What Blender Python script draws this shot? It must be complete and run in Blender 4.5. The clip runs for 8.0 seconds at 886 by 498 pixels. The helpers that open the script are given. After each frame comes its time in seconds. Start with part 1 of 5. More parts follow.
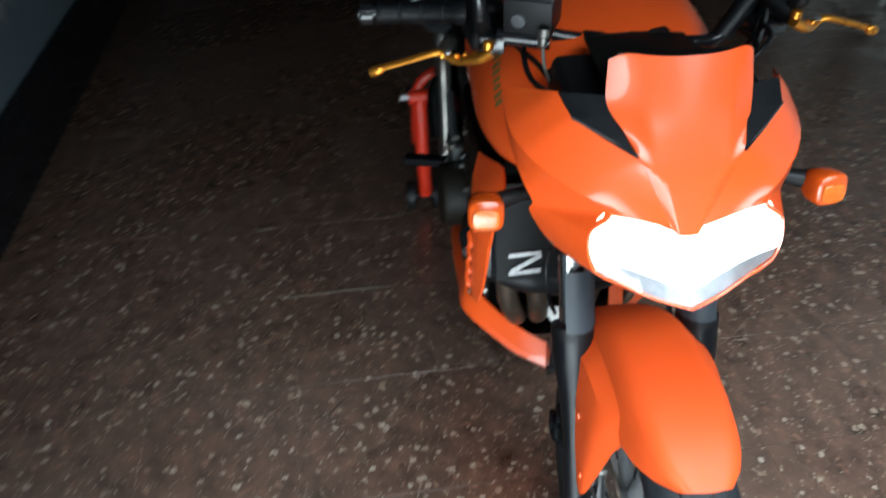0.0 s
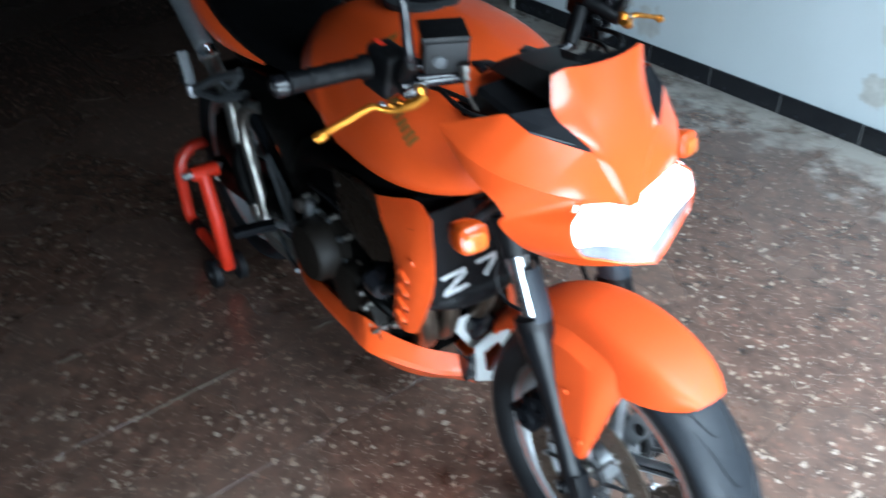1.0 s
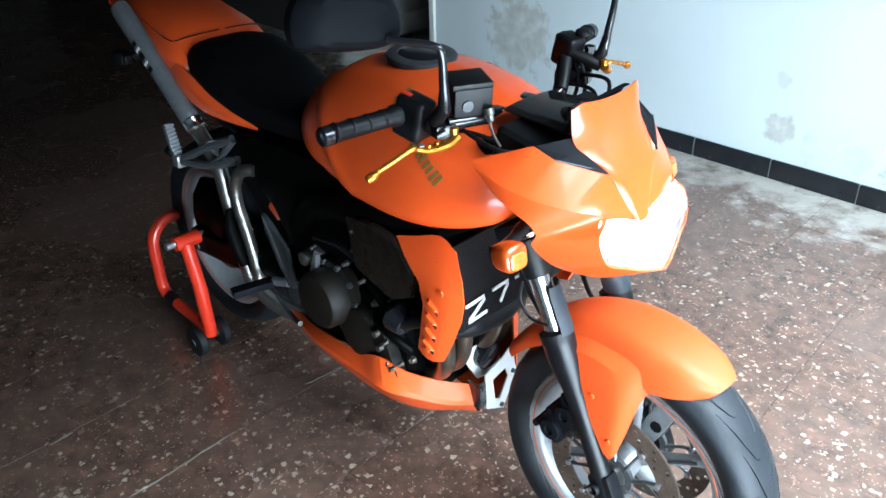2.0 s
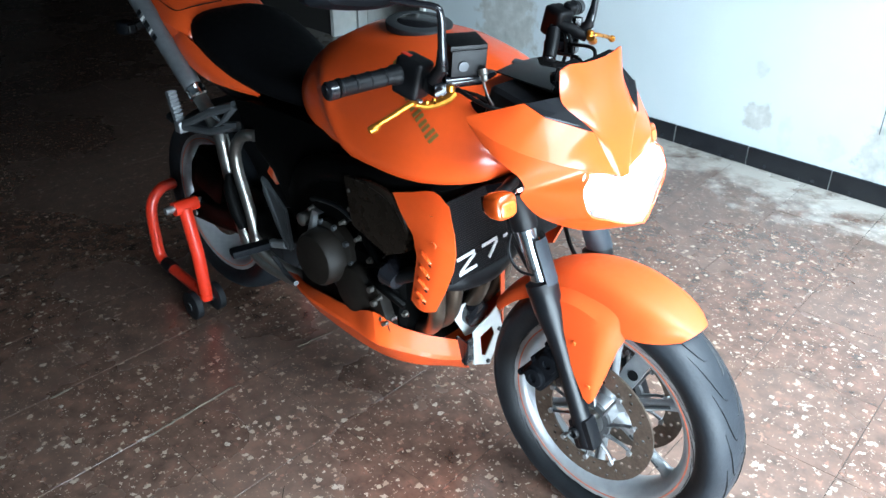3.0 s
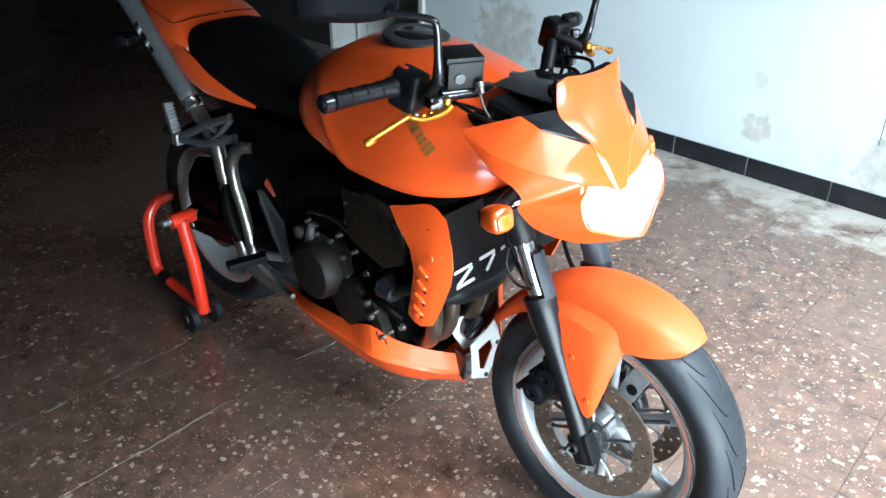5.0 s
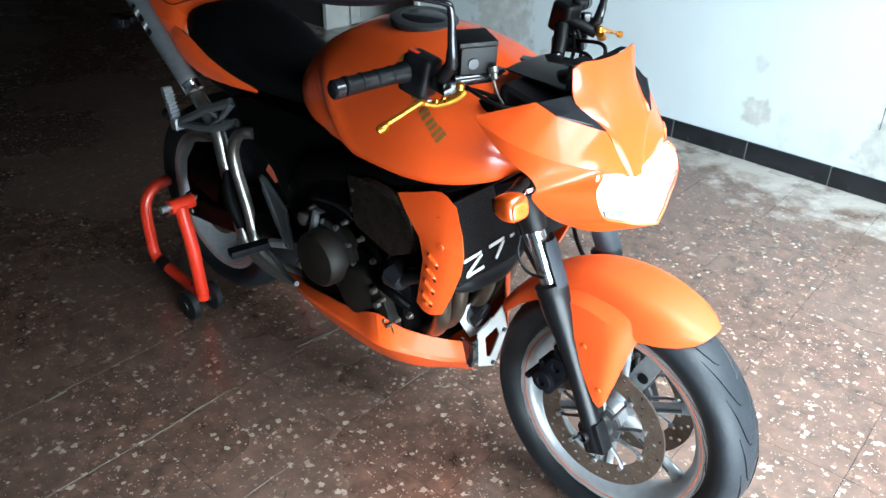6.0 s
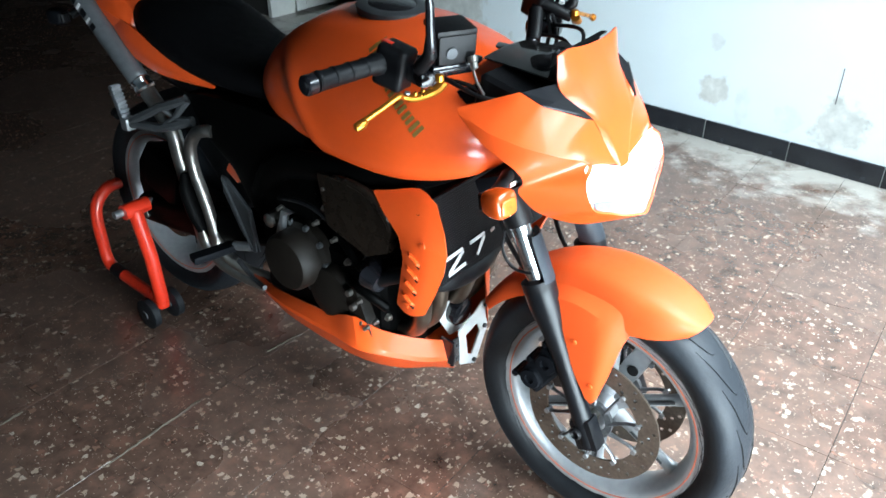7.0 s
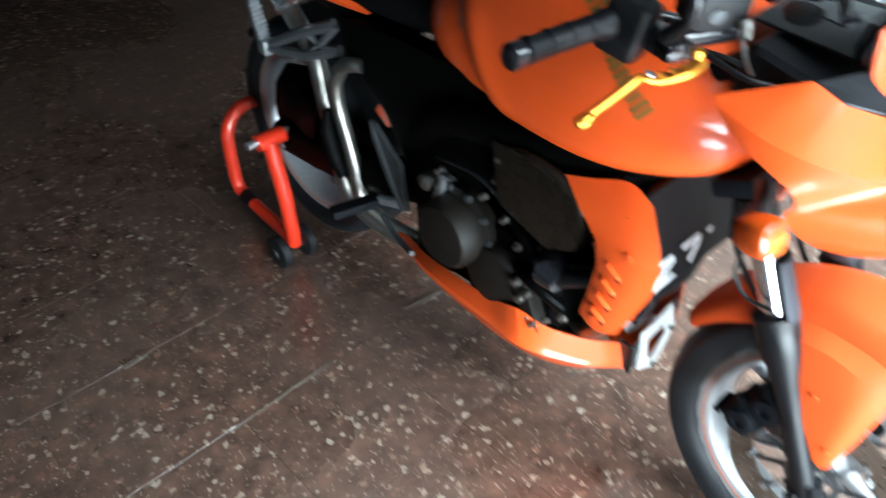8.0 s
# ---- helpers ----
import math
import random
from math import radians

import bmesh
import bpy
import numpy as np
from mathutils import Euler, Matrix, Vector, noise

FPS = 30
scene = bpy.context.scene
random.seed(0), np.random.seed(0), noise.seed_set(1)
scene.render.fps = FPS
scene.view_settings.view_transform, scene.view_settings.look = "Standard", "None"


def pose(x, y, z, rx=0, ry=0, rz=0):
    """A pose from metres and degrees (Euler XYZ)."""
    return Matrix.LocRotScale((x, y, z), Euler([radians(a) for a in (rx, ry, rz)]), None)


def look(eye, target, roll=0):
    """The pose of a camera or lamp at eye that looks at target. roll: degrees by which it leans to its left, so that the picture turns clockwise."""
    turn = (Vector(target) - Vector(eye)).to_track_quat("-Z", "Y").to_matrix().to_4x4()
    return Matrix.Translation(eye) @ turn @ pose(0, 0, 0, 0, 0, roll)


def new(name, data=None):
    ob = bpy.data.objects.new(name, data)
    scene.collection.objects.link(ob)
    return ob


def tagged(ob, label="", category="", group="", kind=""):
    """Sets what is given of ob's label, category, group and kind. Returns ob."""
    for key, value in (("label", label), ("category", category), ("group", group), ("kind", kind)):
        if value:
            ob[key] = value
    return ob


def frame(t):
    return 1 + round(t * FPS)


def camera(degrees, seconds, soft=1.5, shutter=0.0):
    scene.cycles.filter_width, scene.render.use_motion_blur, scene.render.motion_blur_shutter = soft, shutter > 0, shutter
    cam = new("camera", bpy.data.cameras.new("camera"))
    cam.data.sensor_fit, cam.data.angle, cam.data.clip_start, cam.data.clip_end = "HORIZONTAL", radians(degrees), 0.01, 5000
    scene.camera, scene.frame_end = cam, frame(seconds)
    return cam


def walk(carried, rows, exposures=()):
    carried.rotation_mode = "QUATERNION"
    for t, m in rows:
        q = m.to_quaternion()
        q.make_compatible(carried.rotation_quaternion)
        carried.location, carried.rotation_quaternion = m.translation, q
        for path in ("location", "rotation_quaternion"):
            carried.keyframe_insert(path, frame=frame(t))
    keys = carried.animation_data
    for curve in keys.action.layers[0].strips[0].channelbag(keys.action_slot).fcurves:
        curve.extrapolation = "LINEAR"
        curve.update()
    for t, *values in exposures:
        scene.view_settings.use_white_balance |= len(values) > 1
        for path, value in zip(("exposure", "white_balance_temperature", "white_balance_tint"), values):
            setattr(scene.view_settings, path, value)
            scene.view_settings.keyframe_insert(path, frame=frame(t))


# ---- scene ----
from mathutils.bvhtree import BVHTree

cam = camera(59.7, 8.0, 1.5, 0.5)
PATH = [
    (0, (1.6, -2.612, 1.443), (0.002, -2.522, 0.244), -0.0),
    (0.2, (1.567, -2.697, 1.434), (-0.032, -2.401, 0.269), 2.8),
    (0.3, (1.562, -2.745, 1.444), (0.011, -2.313, 0.258), 5.5),
    (0.5, (1.531, -2.859, 1.427), (0.089, -2.043, 0.307), 6.4),
    (0.6, (1.533, -2.896, 1.421), (0.136, -2.005, 0.302), 4.7),
    (1, (1.515, -3.06, 1.475), (0.118, -2.166, 0.358), -0.9),
    (1.2, (1.488, -3.097, 1.481), (0.033, -2.243, 0.407), -3.8),
    (1.5, (1.459, -3.184, 1.486), (0.107, -2.101, 0.485), -3.6),
    (2.8, (1.582, -3.432, 1.456), (0.272, -2.256, 0.506), -0.3),
    (3, (1.581, -3.43, 1.451), (0.287, -2.252, 0.482), 0.1),
    (3.5, (1.579, -3.42, 1.451), (0.279, -2.224, 0.513), -0.1),
    (4, (1.581, -3.418, 1.451), (0.278, -2.225, 0.514), -0.2),
    (5.5, (1.559, -3.415, 1.45), (0.263, -2.232, 0.491), 0.2),
    (6, (1.526, -3.429, 1.449), (0.258, -2.238, 0.464), 0.4),
    (6.5, (1.483, -3.415, 1.442), (0.269, -2.172, 0.452), 0.5),
    (7, (1.431, -3.42, 1.439), (0.266, -2.153, 0.419), -0.0),
    (7.5, (1.309, -3.372, 1.438), (0.174, -2.157, 0.325), 0.8),
    (7.6, (1.265, -3.347, 1.431), (0.135, -2.164, 0.280), 0.5),
    (7.7, (1.212, -3.316, 1.443), (0.075, -2.240, 0.202), -1.0),
    (8, (1.064, -3.257, 1.429), (-0.167, -2.316, 0.165), -1.0),
]
walk(cam, [(t, look(eye, target, roll)) for t, eye, target, roll in PATH],
     [(0.0, -1.1, 6500, 10), (0.5, -0.70, 5850, 10), (1.0, -0.42, 5850, 10), (1.5, 0.10, 6000, 10), (3.0, 0.30, 6000, 10), (4.0, 0.28, 6150, 10), (7.0, 0.23, 6300, 10), (8.0, 0.58, 6350, 10)])

# ---- world, sun and large lights ----
world = bpy.data.worlds.new("world")
scene.world = world
world.use_nodes = True
wn = world.node_tree.nodes
sky = wn.new("ShaderNodeTexSky")
sky.sky_type, sky.sun_disc = "NISHITA", False
sky.sun_elevation, sky.sun_rotation = radians(68), radians(80)
world.node_tree.links.new(sky.outputs[0], wn["Background"].inputs[0])
wn["Background"].inputs[1].default_value = 0.05

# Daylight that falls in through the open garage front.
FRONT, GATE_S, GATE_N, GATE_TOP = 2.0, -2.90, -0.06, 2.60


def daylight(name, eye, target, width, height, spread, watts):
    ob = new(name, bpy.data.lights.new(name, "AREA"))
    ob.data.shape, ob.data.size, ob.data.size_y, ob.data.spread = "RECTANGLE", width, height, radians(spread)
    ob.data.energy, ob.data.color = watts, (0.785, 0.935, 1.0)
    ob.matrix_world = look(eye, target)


daylight("gate_daylight", (2.06, -1.48, 1.90), (1.25, -1.70, 0.0), 2.7, 1.2, 92, 150)
daylight("wall_daylight", (2.06, -1.55, 1.30), (-0.7, 0.0, 0.95), 1.2, 1.6, 75, 24)
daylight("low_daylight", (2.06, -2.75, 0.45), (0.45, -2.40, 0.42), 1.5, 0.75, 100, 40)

sun = new("sun", bpy.data.lights.new("sun", "SUN"))
sun.data.energy, sun.data.angle, sun.data.color = 2.5, radians(15), (1.0, 0.97, 0.93)
sun.matrix_world = look((4.4, 4, 9), (5.0, -1.9, 0))


# ---- materials ----
def tree(name):
    m = bpy.data.materials.new(name)
    m.use_nodes = True
    return m, m.node_tree.nodes, m.node_tree.links, m.node_tree.nodes["Principled BSDF"]


def node(ns, kind, **values):
    n = ns.new(kind)
    for key, value in values.items():
        n.inputs[key].default_value = value
    return n


def ramp(ns, ls, source, stops):
    r = ns.new("ShaderNodeValToRGB")
    el = r.color_ramp.elements
    while len(el) < len(stops):
        el.new(0.5)
    for e, (p, c) in zip(el, stops):
        e.position, e.color = p, (*c, 1) if len(c) == 3 else c
    ls.new(source, r.inputs[0])
    return r.outputs[0]


def mixed(ns, ls, fac, a, b):
    m = ns.new("ShaderNodeMix")
    m.data_type = "RGBA"
    for value, slot in ((fac, 0), (a, 6), (b, 7)):
        if isinstance(value, (int, float)):
            m.inputs[slot].default_value = value
        elif isinstance(value, tuple):
            m.inputs[slot].default_value = (*value, 1)
        else:
            ls.new(value, m.inputs[slot])
    return m.outputs[2]


def maths(ns, ls, op, a, b=0.0, c=0.0):
    m = ns.new("ShaderNodeMath")
    m.operation = op
    for slot, value in enumerate((a, b, c)):
        if isinstance(value, (int, float)):
            m.inputs[slot].default_value = value
        else:
            ls.new(value, m.inputs[slot])
    return m.outputs[0]


def surface(name, color, rough=0.5, metal=0.0, grain=30.0, vary=0.25, bump=0.0, coat=0.0, spec=0.5, dirt=None):
    """A material with variation at two scales, in object space."""
    m, ns, ls, b = tree(name)
    co = ns.new("ShaderNodeTexCoord").outputs["Object"]
    fine = node(ns, "ShaderNodeTexNoise", Scale=grain, Detail=6.0)
    wide = node(ns, "ShaderNodeTexNoise", Scale=grain * 0.13, Detail=3.0)
    ls.new(co, fine.inputs["Vector"]), ls.new(co, wide.inputs["Vector"])
    both = maths(ns, ls, "ADD", maths(ns, ls, "MULTIPLY", fine.outputs[0], 0.5), maths(ns, ls, "MULTIPLY", wide.outputs[0], 0.5))
    dark = dirt or tuple(c * (1 - vary) for c in color)
    light = tuple(min(1, c * (1 + vary * 0.6)) for c in color)
    ls.new(ramp(ns, ls, both, [(0.35, dark), (0.65, light)]), b.inputs["Base Color"])
    r = node(ns, "ShaderNodeMapRange")
    r.inputs[1].default_value, r.inputs[2].default_value = 0.3, 0.7
    r.inputs[3].default_value, r.inputs[4].default_value = max(0.02, rough * 0.8), min(1, rough * 1.25)
    ls.new(both, r.inputs[0]), ls.new(r.outputs[0], b.inputs["Roughness"])
    b.inputs["Metallic"].default_value, b.inputs["Coat Weight"].default_value = metal, coat
    b.inputs["Coat Roughness"].default_value, b.inputs["Specular IOR Level"].default_value = 0.07, spec
    if bump:
        bm_ = node(ns, "ShaderNodeBump", Strength=bump, Distance=0.002)
        ls.new(fine.outputs[0], bm_.inputs["Height"]), ls.new(bm_.outputs[0], b.inputs["Normal"])
    return m


ORANGE = surface("orange_paint", (0.66, 0.074, 0.0105), 0.36, grain=60, vary=0.05, coat=0.52, spec=0.3)
ORANGE_MATT = surface("orange_fender_paint", (0.58, 0.064, 0.009), 0.5, grain=60, vary=0.06, spec=0.3)
BLACK = surface("black_plastic", (0.0035, 0.0035, 0.0042), 0.45, grain=200, vary=0.3, bump=0.15, spec=0.22)
GLOSS = surface("gloss_black", (0.008, 0.008, 0.010), 0.22, grain=60, vary=0.3, coat=0.3)
ENGINE = surface("black_engine_paint", (0.0011, 0.0011, 0.0011), 0.45, grain=90, vary=0.4, bump=0.2, spec=0.03)
COVER = surface("dark_engine_cover", (0.0075, 0.0058, 0.0045), 0.5, metal=0.0, grain=90, vary=0.3, bump=0.2, spec=0.16)
RUBBER = surface("tyre_rubber", (0.0070, 0.0080, 0.0095), 0.45, grain=120, vary=0.35, bump=0.3, spec=0.25)
FORK = surface("fork_black", (0.0035, 0.004, 0.005), 0.33, grain=120, vary=0.3, spec=0.22)
SEATM = surface("seat_vinyl", (0.0016, 0.0016, 0.0020), 0.6, grain=400, vary=0.3, bump=0.4, spec=0.08)
GRIP = surface("grip_rubber", (0.0045, 0.005, 0.006), 0.45, grain=200, vary=0.3, bump=0.3, spec=0.18)
ALLOY = surface("silver_alloy", (0.34, 0.35, 0.36), 0.36, metal=0.8, grain=80, vary=0.25)
RIMM = surface("silver_rim_paint", (0.34, 0.35, 0.36), 0.38, metal=0.55, grain=60, vary=0.15)
CHROME = surface("chrome", (0.66, 0.66, 0.67), 0.22, metal=1.0, grain=40, vary=0.1)
STEEL = surface("brushed_steel", (0.27, 0.255, 0.235), 0.34, metal=0.95, grain=60, vary=0.25)
HEADER = surface("heat_stained_pipe", (0.13, 0.098, 0.075), 0.36, metal=0.85, grain=30, vary=0.4)
DISC = surface("brake_disc_steel", (0.16, 0.125, 0.10), 0.38, metal=0.75, grain=140, vary=0.3)
GREYMETAL = surface("grey_bracket_paint", (0.052, 0.056, 0.060), 0.45, metal=0.4, grain=90, vary=0.3)
SILENCER = surface("grey_silencer_metal", (0.17, 0.18, 0.19), 0.42, metal=0.6, grain=70, vary=0.2)
GOLD = surface("gold_anodised", (0.64, 0.25, 0.032), 0.30, metal=0.9, grain=60, vary=0.1)
AMBER = surface("amber_lens", (0.45, 0.055, 0.005), 0.2, grain=40, vary=0.3, coat=0.3)
AMBERFACE = surface("pale_amber_lens", (0.56, 0.115, 0.016), 0.22, grain=300, vary=0.35, coat=0.4)
RED = surface("red_stand_paint", (0.62, 0.030, 0.010), 0.32, grain=60, vary=0.15, coat=0.3)
WHITE = surface("white_plate", (0.62, 0.62, 0.61), 0.4, grain=30, vary=0.08)
GREENGREY = surface("faded_decal", (0.15, 0.088, 0.020), 0.35, grain=120, vary=0.25)
STRIPE = surface("rim_stripe", (0.50, 0.12, 0.06), 0.45, grain=50, vary=0.2)
# Greyer than the sidewall: wear, plus sky light put into the colour.
TREAD = surface("sky_lit_worn_tread_rubber", (0.011, 0.013, 0.016), 0.5, grain=120, vary=0.3, bump=0.3, spec=0.2)
MARK = surface("worn_white_print", (0.42, 0.42, 0.42), 0.6, grain=120, vary=0.35)
GUARD = surface("blue_grey_guard_plastic", (0.018, 0.023, 0.029), 0.45, grain=120, vary=0.2, spec=0.3)
INSERT = surface("satin_black_insert", (0.006, 0.0065, 0.008), 0.6, grain=150, vary=0.2, spec=0.08)
COWLING = surface("smoked_brown_cowl", (0.0085, 0.0062, 0.0045), 0.28, grain=40, vary=0.3, spec=0.22)
CARRIER = surface("dull_carrier_metal", (0.13, 0.13, 0.135), 0.45, metal=0.8, grain=90, vary=0.35)
MATT = surface("matt_black_plastic", (0.0040, 0.0046, 0.0060), 0.55, grain=200, vary=0.3, bump=0.15, spec=0.06)


def glass(name, color, rough, trans):
    m, ns, ls, b = tree(name)
    b.inputs["Base Color"].default_value = (*color, 1)
    b.inputs["Roughness"].default_value = rough
    b.inputs["Transmission Weight"].default_value = trans
    b.inputs["IOR"].default_value = 1.45
    return m


SMOKED = glass("smoked_screen", (0.03, 0.028, 0.028), 0.05, 0.85)
SMOKED.node_tree.nodes["Principled BSDF"].inputs["Specular IOR Level"].default_value = 0.04
LENS = glass("headlight_glass", (0.96, 0.97, 1.0), 0.02, 1.0)
MIRROR = surface("mirror_glass", (0.85, 0.86, 0.88), 0.03, metal=1.0, grain=5, vary=0.02)


def lit(name, color, strength):
    m, ns, ls, b = tree(name)
    b.inputs["Base Color"].default_value = (0.8, 0.8, 0.8, 1)
    b.inputs["Emission Color"].default_value = (*color, 1)
    b.inputs["Emission Strength"].default_value = strength
    return m


HEADLAMP = lit("lit_headlamp", (1.0, 0.98, 0.95), 5.0)
PALEJOINT = surface("pale_joint_filler", (0.115, 0.092, 0.068), 0.9, grain=90, vary=0.45, bump=0.3)


def terrazzo():
    m, ns, ls, b = tree("terrazzo")
    geo = ns.new("ShaderNodeNewGeometry").outputs["Position"]
    info = ns.new("ShaderNodeObjectInfo")
    shift = ns.new("ShaderNodeVectorMath")
    shift.operation = "MULTIPLY_ADD"
    ls.new(info.outputs["Random"], shift.inputs[0])
    shift.inputs[1].default_value = (3.7, 5.1, 0)
    ls.new(geo, shift.inputs[2])
    co = shift.outputs[0]
    warp = node(ns, "ShaderNodeTexNoise", Scale=60.0, Detail=2.0)
    ls.new(co, warp.inputs["Vector"])
    bent = ns.new("ShaderNodeVectorMath")
    bent.operation = "MULTIPLY_ADD"
    ls.new(warp.outputs["Color"], bent.inputs[0])
    bent.inputs[1].default_value = (0.022, 0.022, 0)
    ls.new(co, bent.inputs[2])
    ground = node(ns, "ShaderNodeTexNoise", Scale=16.0, Detail=7.0, Roughness=0.62)
    ls.new(co, ground.inputs["Vector"])
    color = ramp(ns, ls, ground.outputs[0], [(0.3, (0.030, 0.018, 0.013)), (0.44, (0.066, 0.038, 0.028)), (0.56, (0.088, 0.050, 0.036)), (0.72, (0.130, 0.066, 0.046))])
    for scale, limit, width, tint in ((34, 0.80, 0.36, 0), (58, 0.66, 0.38, 1), (100, 0.64, 0.36, 2), (190, 0.74, 0.32, 3)):
        v = node(ns, "ShaderNodeTexVoronoi", Scale=float(scale))
        v.distance = "MANHATTAN" if tint % 2 == 0 else "CHEBYCHEV"
        ls.new(bent.outputs[0], v.inputs["Vector"])
        sep = ns.new("ShaderNodeSeparateColor")
        ls.new(v.outputs["Color"], sep.inputs[0])
        chosen = maths(ns, ls, "GREATER_THAN", sep.outputs[0], limit)
        size = maths(ns, ls, "MULTIPLY", sep.outputs[1], width)
        near = maths(ns, ls, "LESS_THAN", v.outputs["Distance"], maths(ns, ls, "ADD", size, 0.08))
        stone = ramp(ns, ls, sep.outputs[2], [(0.0, (0.045, 0.028, 0.022)), (0.25, (0.15, 0.072, 0.050)), (0.55, (0.21, 0.140, 0.102)), (0.85, (0.28, 0.215, 0.165)), (1.0, (0.34, 0.285, 0.235))])
        color = mixed(ns, ls, maths(ns, ls, "MULTIPLY", maths(ns, ls, "MULTIPLY", chosen, near), 0.82), color, stone)
    # Whitish worn cement beside the skirting of the long wall.
    sepp = ns.new("ShaderNodeSeparateXYZ")
    ls.new(geo, sepp.inputs[0])
    smear = node(ns, "ShaderNodeTexNoise", Scale=5.5, Detail=7.0, Roughness=0.65)
    ls.new(geo, smear.inputs["Vector"])
    edge = maths(ns, ls, "MULTIPLY_ADD", sepp.outputs[1], 1.0, 0.42)
    worn = node(ns, "ShaderNodeMapRange")
    ls.new(maths(ns, ls, "ADD", edge, maths(ns, ls, "MULTIPLY_ADD", smear.outputs[0], 1.5, -0.78)), worn.inputs[0])
    worn.inputs[1].default_value, worn.inputs[2].default_value = 0.0, 0.35
    worn.inputs[3].default_value, worn.inputs[4].default_value = 0.0, 0.75
    color = mixed(ns, ls, worn.outputs[0], color, (0.42, 0.40, 0.36))
    dusty = node(ns, "ShaderNodeTexNoise", Scale=1.3, Detail=6.0)
    ls.new(geo, dusty.inputs["Vector"])
    dust = node(ns, "ShaderNodeMapRange")
    ls.new(dusty.outputs[0], dust.inputs[0])
    dust.inputs[1].default_value, dust.inputs[2].default_value = 0.4, 0.75
    dust.inputs[3].default_value, dust.inputs[4].default_value = 0.0, 0.12
    color = mixed(ns, ls, dust.outputs[0], color, (0.24, 0.19, 0.16))
    ls.new(color, b.inputs["Base Color"])
    r = node(ns, "ShaderNodeMapRange")
    ls.new(dusty.outputs[0], r.inputs[0])
    r.inputs[1].default_value, r.inputs[2].default_value = 0.3, 0.7
    r.inputs[3].default_value, r.inputs[4].default_value = 0.20, 0.34
    ls.new(r.outputs[0], b.inputs["Roughness"])
    b.inputs["Specular IOR Level"].default_value = 0.75
    bump = node(ns, "ShaderNodeBump", Strength=0.25, Distance=0.002)
    ls.new(ground.outputs[0], bump.inputs["Height"]), ls.new(bump.outputs[0], b.inputs["Normal"])
    return m


def plaster(name, color, stains=()):
    """Painted plaster; stains: (x, z, half width, half height, depth of colour) of patches where the paint is gone."""
    m, ns, ls, b = tree(name)
    geo = ns.new("ShaderNodeNewGeometry").outputs["Position"]
    wide = node(ns, "ShaderNodeTexNoise", Scale=1.6, Detail=6.0)
    fine = node(ns, "ShaderNodeTexNoise", Scale=45.0, Detail=5.0)
    rag = node(ns, "ShaderNodeTexNoise", Scale=14.0, Detail=6.0, Roughness=0.6)
    for n in (wide, fine, rag):
        ls.new(geo, n.inputs["Vector"])
    out = ramp(ns, ls, wide.outputs[0], [(0.3, tuple(c * 0.90 for c in color)), (0.7, color)])
    sep = ns.new("ShaderNodeSeparateXYZ")
    ls.new(geo, sep.inputs[0])
    bare = ramp(ns, ls, rag.outputs[0], [(0.3, (0.36, 0.36, 0.33)), (0.55, (0.52, 0.52, 0.48)), (0.72, (0.68, 0.69, 0.66))])
    for x, z, w, h, much in stains:
        dx = maths(ns, ls, "DIVIDE", maths(ns, ls, "SUBTRACT", sep.outputs[0], x), w)
        dz = maths(ns, ls, "DIVIDE", maths(ns, ls, "SUBTRACT", sep.outputs[2], z), h)
        far = maths(ns, ls, "SQRT", maths(ns, ls, "ADD", maths(ns, ls, "MULTIPLY", dx, dx), maths(ns, ls, "MULTIPLY", dz, dz)))
        rough = maths(ns, ls, "ADD", far, maths(ns, ls, "MULTIPLY_ADD", rag.outputs[0], 1.7, -0.85))
        inside = node(ns, "ShaderNodeMapRange")
        ls.new(rough, inside.inputs[0])
        inside.inputs[1].default_value, inside.inputs[2].default_value = 0.74, 1.0
        inside.inputs[3].default_value, inside.inputs[4].default_value = much, 0.0
        out = mixed(ns, ls, inside.outputs[0], out, bare)
    ls.new(out, b.inputs["Base Color"])
    b.inputs["Roughness"].default_value = 0.65
    bump = node(ns, "ShaderNodeBump", Strength=0.3, Distance=0.003)
    ls.new(fine.outputs[0], bump.inputs["Height"]), ls.new(bump.outputs[0], b.inputs["Normal"])
    return m


TERRAZZO = terrazzo()
WALL = plaster("white_wall_paint", (0.65, 0.72, 0.74), [
    (0.01, 0.235, 0.085, 0.075, 0.85), (-1.62, 0.40, 0.26, 0.24, 0.75), (0.58, 0.20, 0.12, 0.13, 0.85),
    (0.36, 0.19, 0.07, 0.07, 0.35), (-0.02, 0.46, 0.035, 0.05, 0.45), (0.15, 0.2, 0.04, 0.09, 0.3), (-1.25, 0.2, 0.1, 0.1, 0.6)])
# Base colour darkened for this wall's dimness and to cut bounce onto the floor.
DARKWALL = plaster("darkened_wall_paint", (0.13, 0.18, 0.21), [(-1.0, 0.9, 0.3, 0.4, 0.6), (-2.0, 0.5, 0.2, 0.3, 0.5)])
# Near-black base colour puts the rear's shade into the walls and cuts bounce light.
BACKWALL = plaster("shade_dark_back_wall_paint", (0.035, 0.033, 0.031))
# The unseen ceiling is coloured dark to keep bounce light down.
CEILING = plaster("darkened_ceiling_paint", (0.06, 0.057, 0.055))
SKIRT = surface("black_glazed_tile", (0.010, 0.012, 0.016), 0.25, grain=25, vary=0.4)
GROUT = surface("grey_grout", (0.20, 0.20, 0.19), 0.8, grain=80, vary=0.3)
FLOORBED = surface("dark_joint_mortar", (0.030, 0.024, 0.020), 0.9, grain=80, vary=0.4)
YARD = surface("yard_concrete", (0.45, 0.44, 0.42), 0.85, grain=12, vary=0.2, bump=0.2)
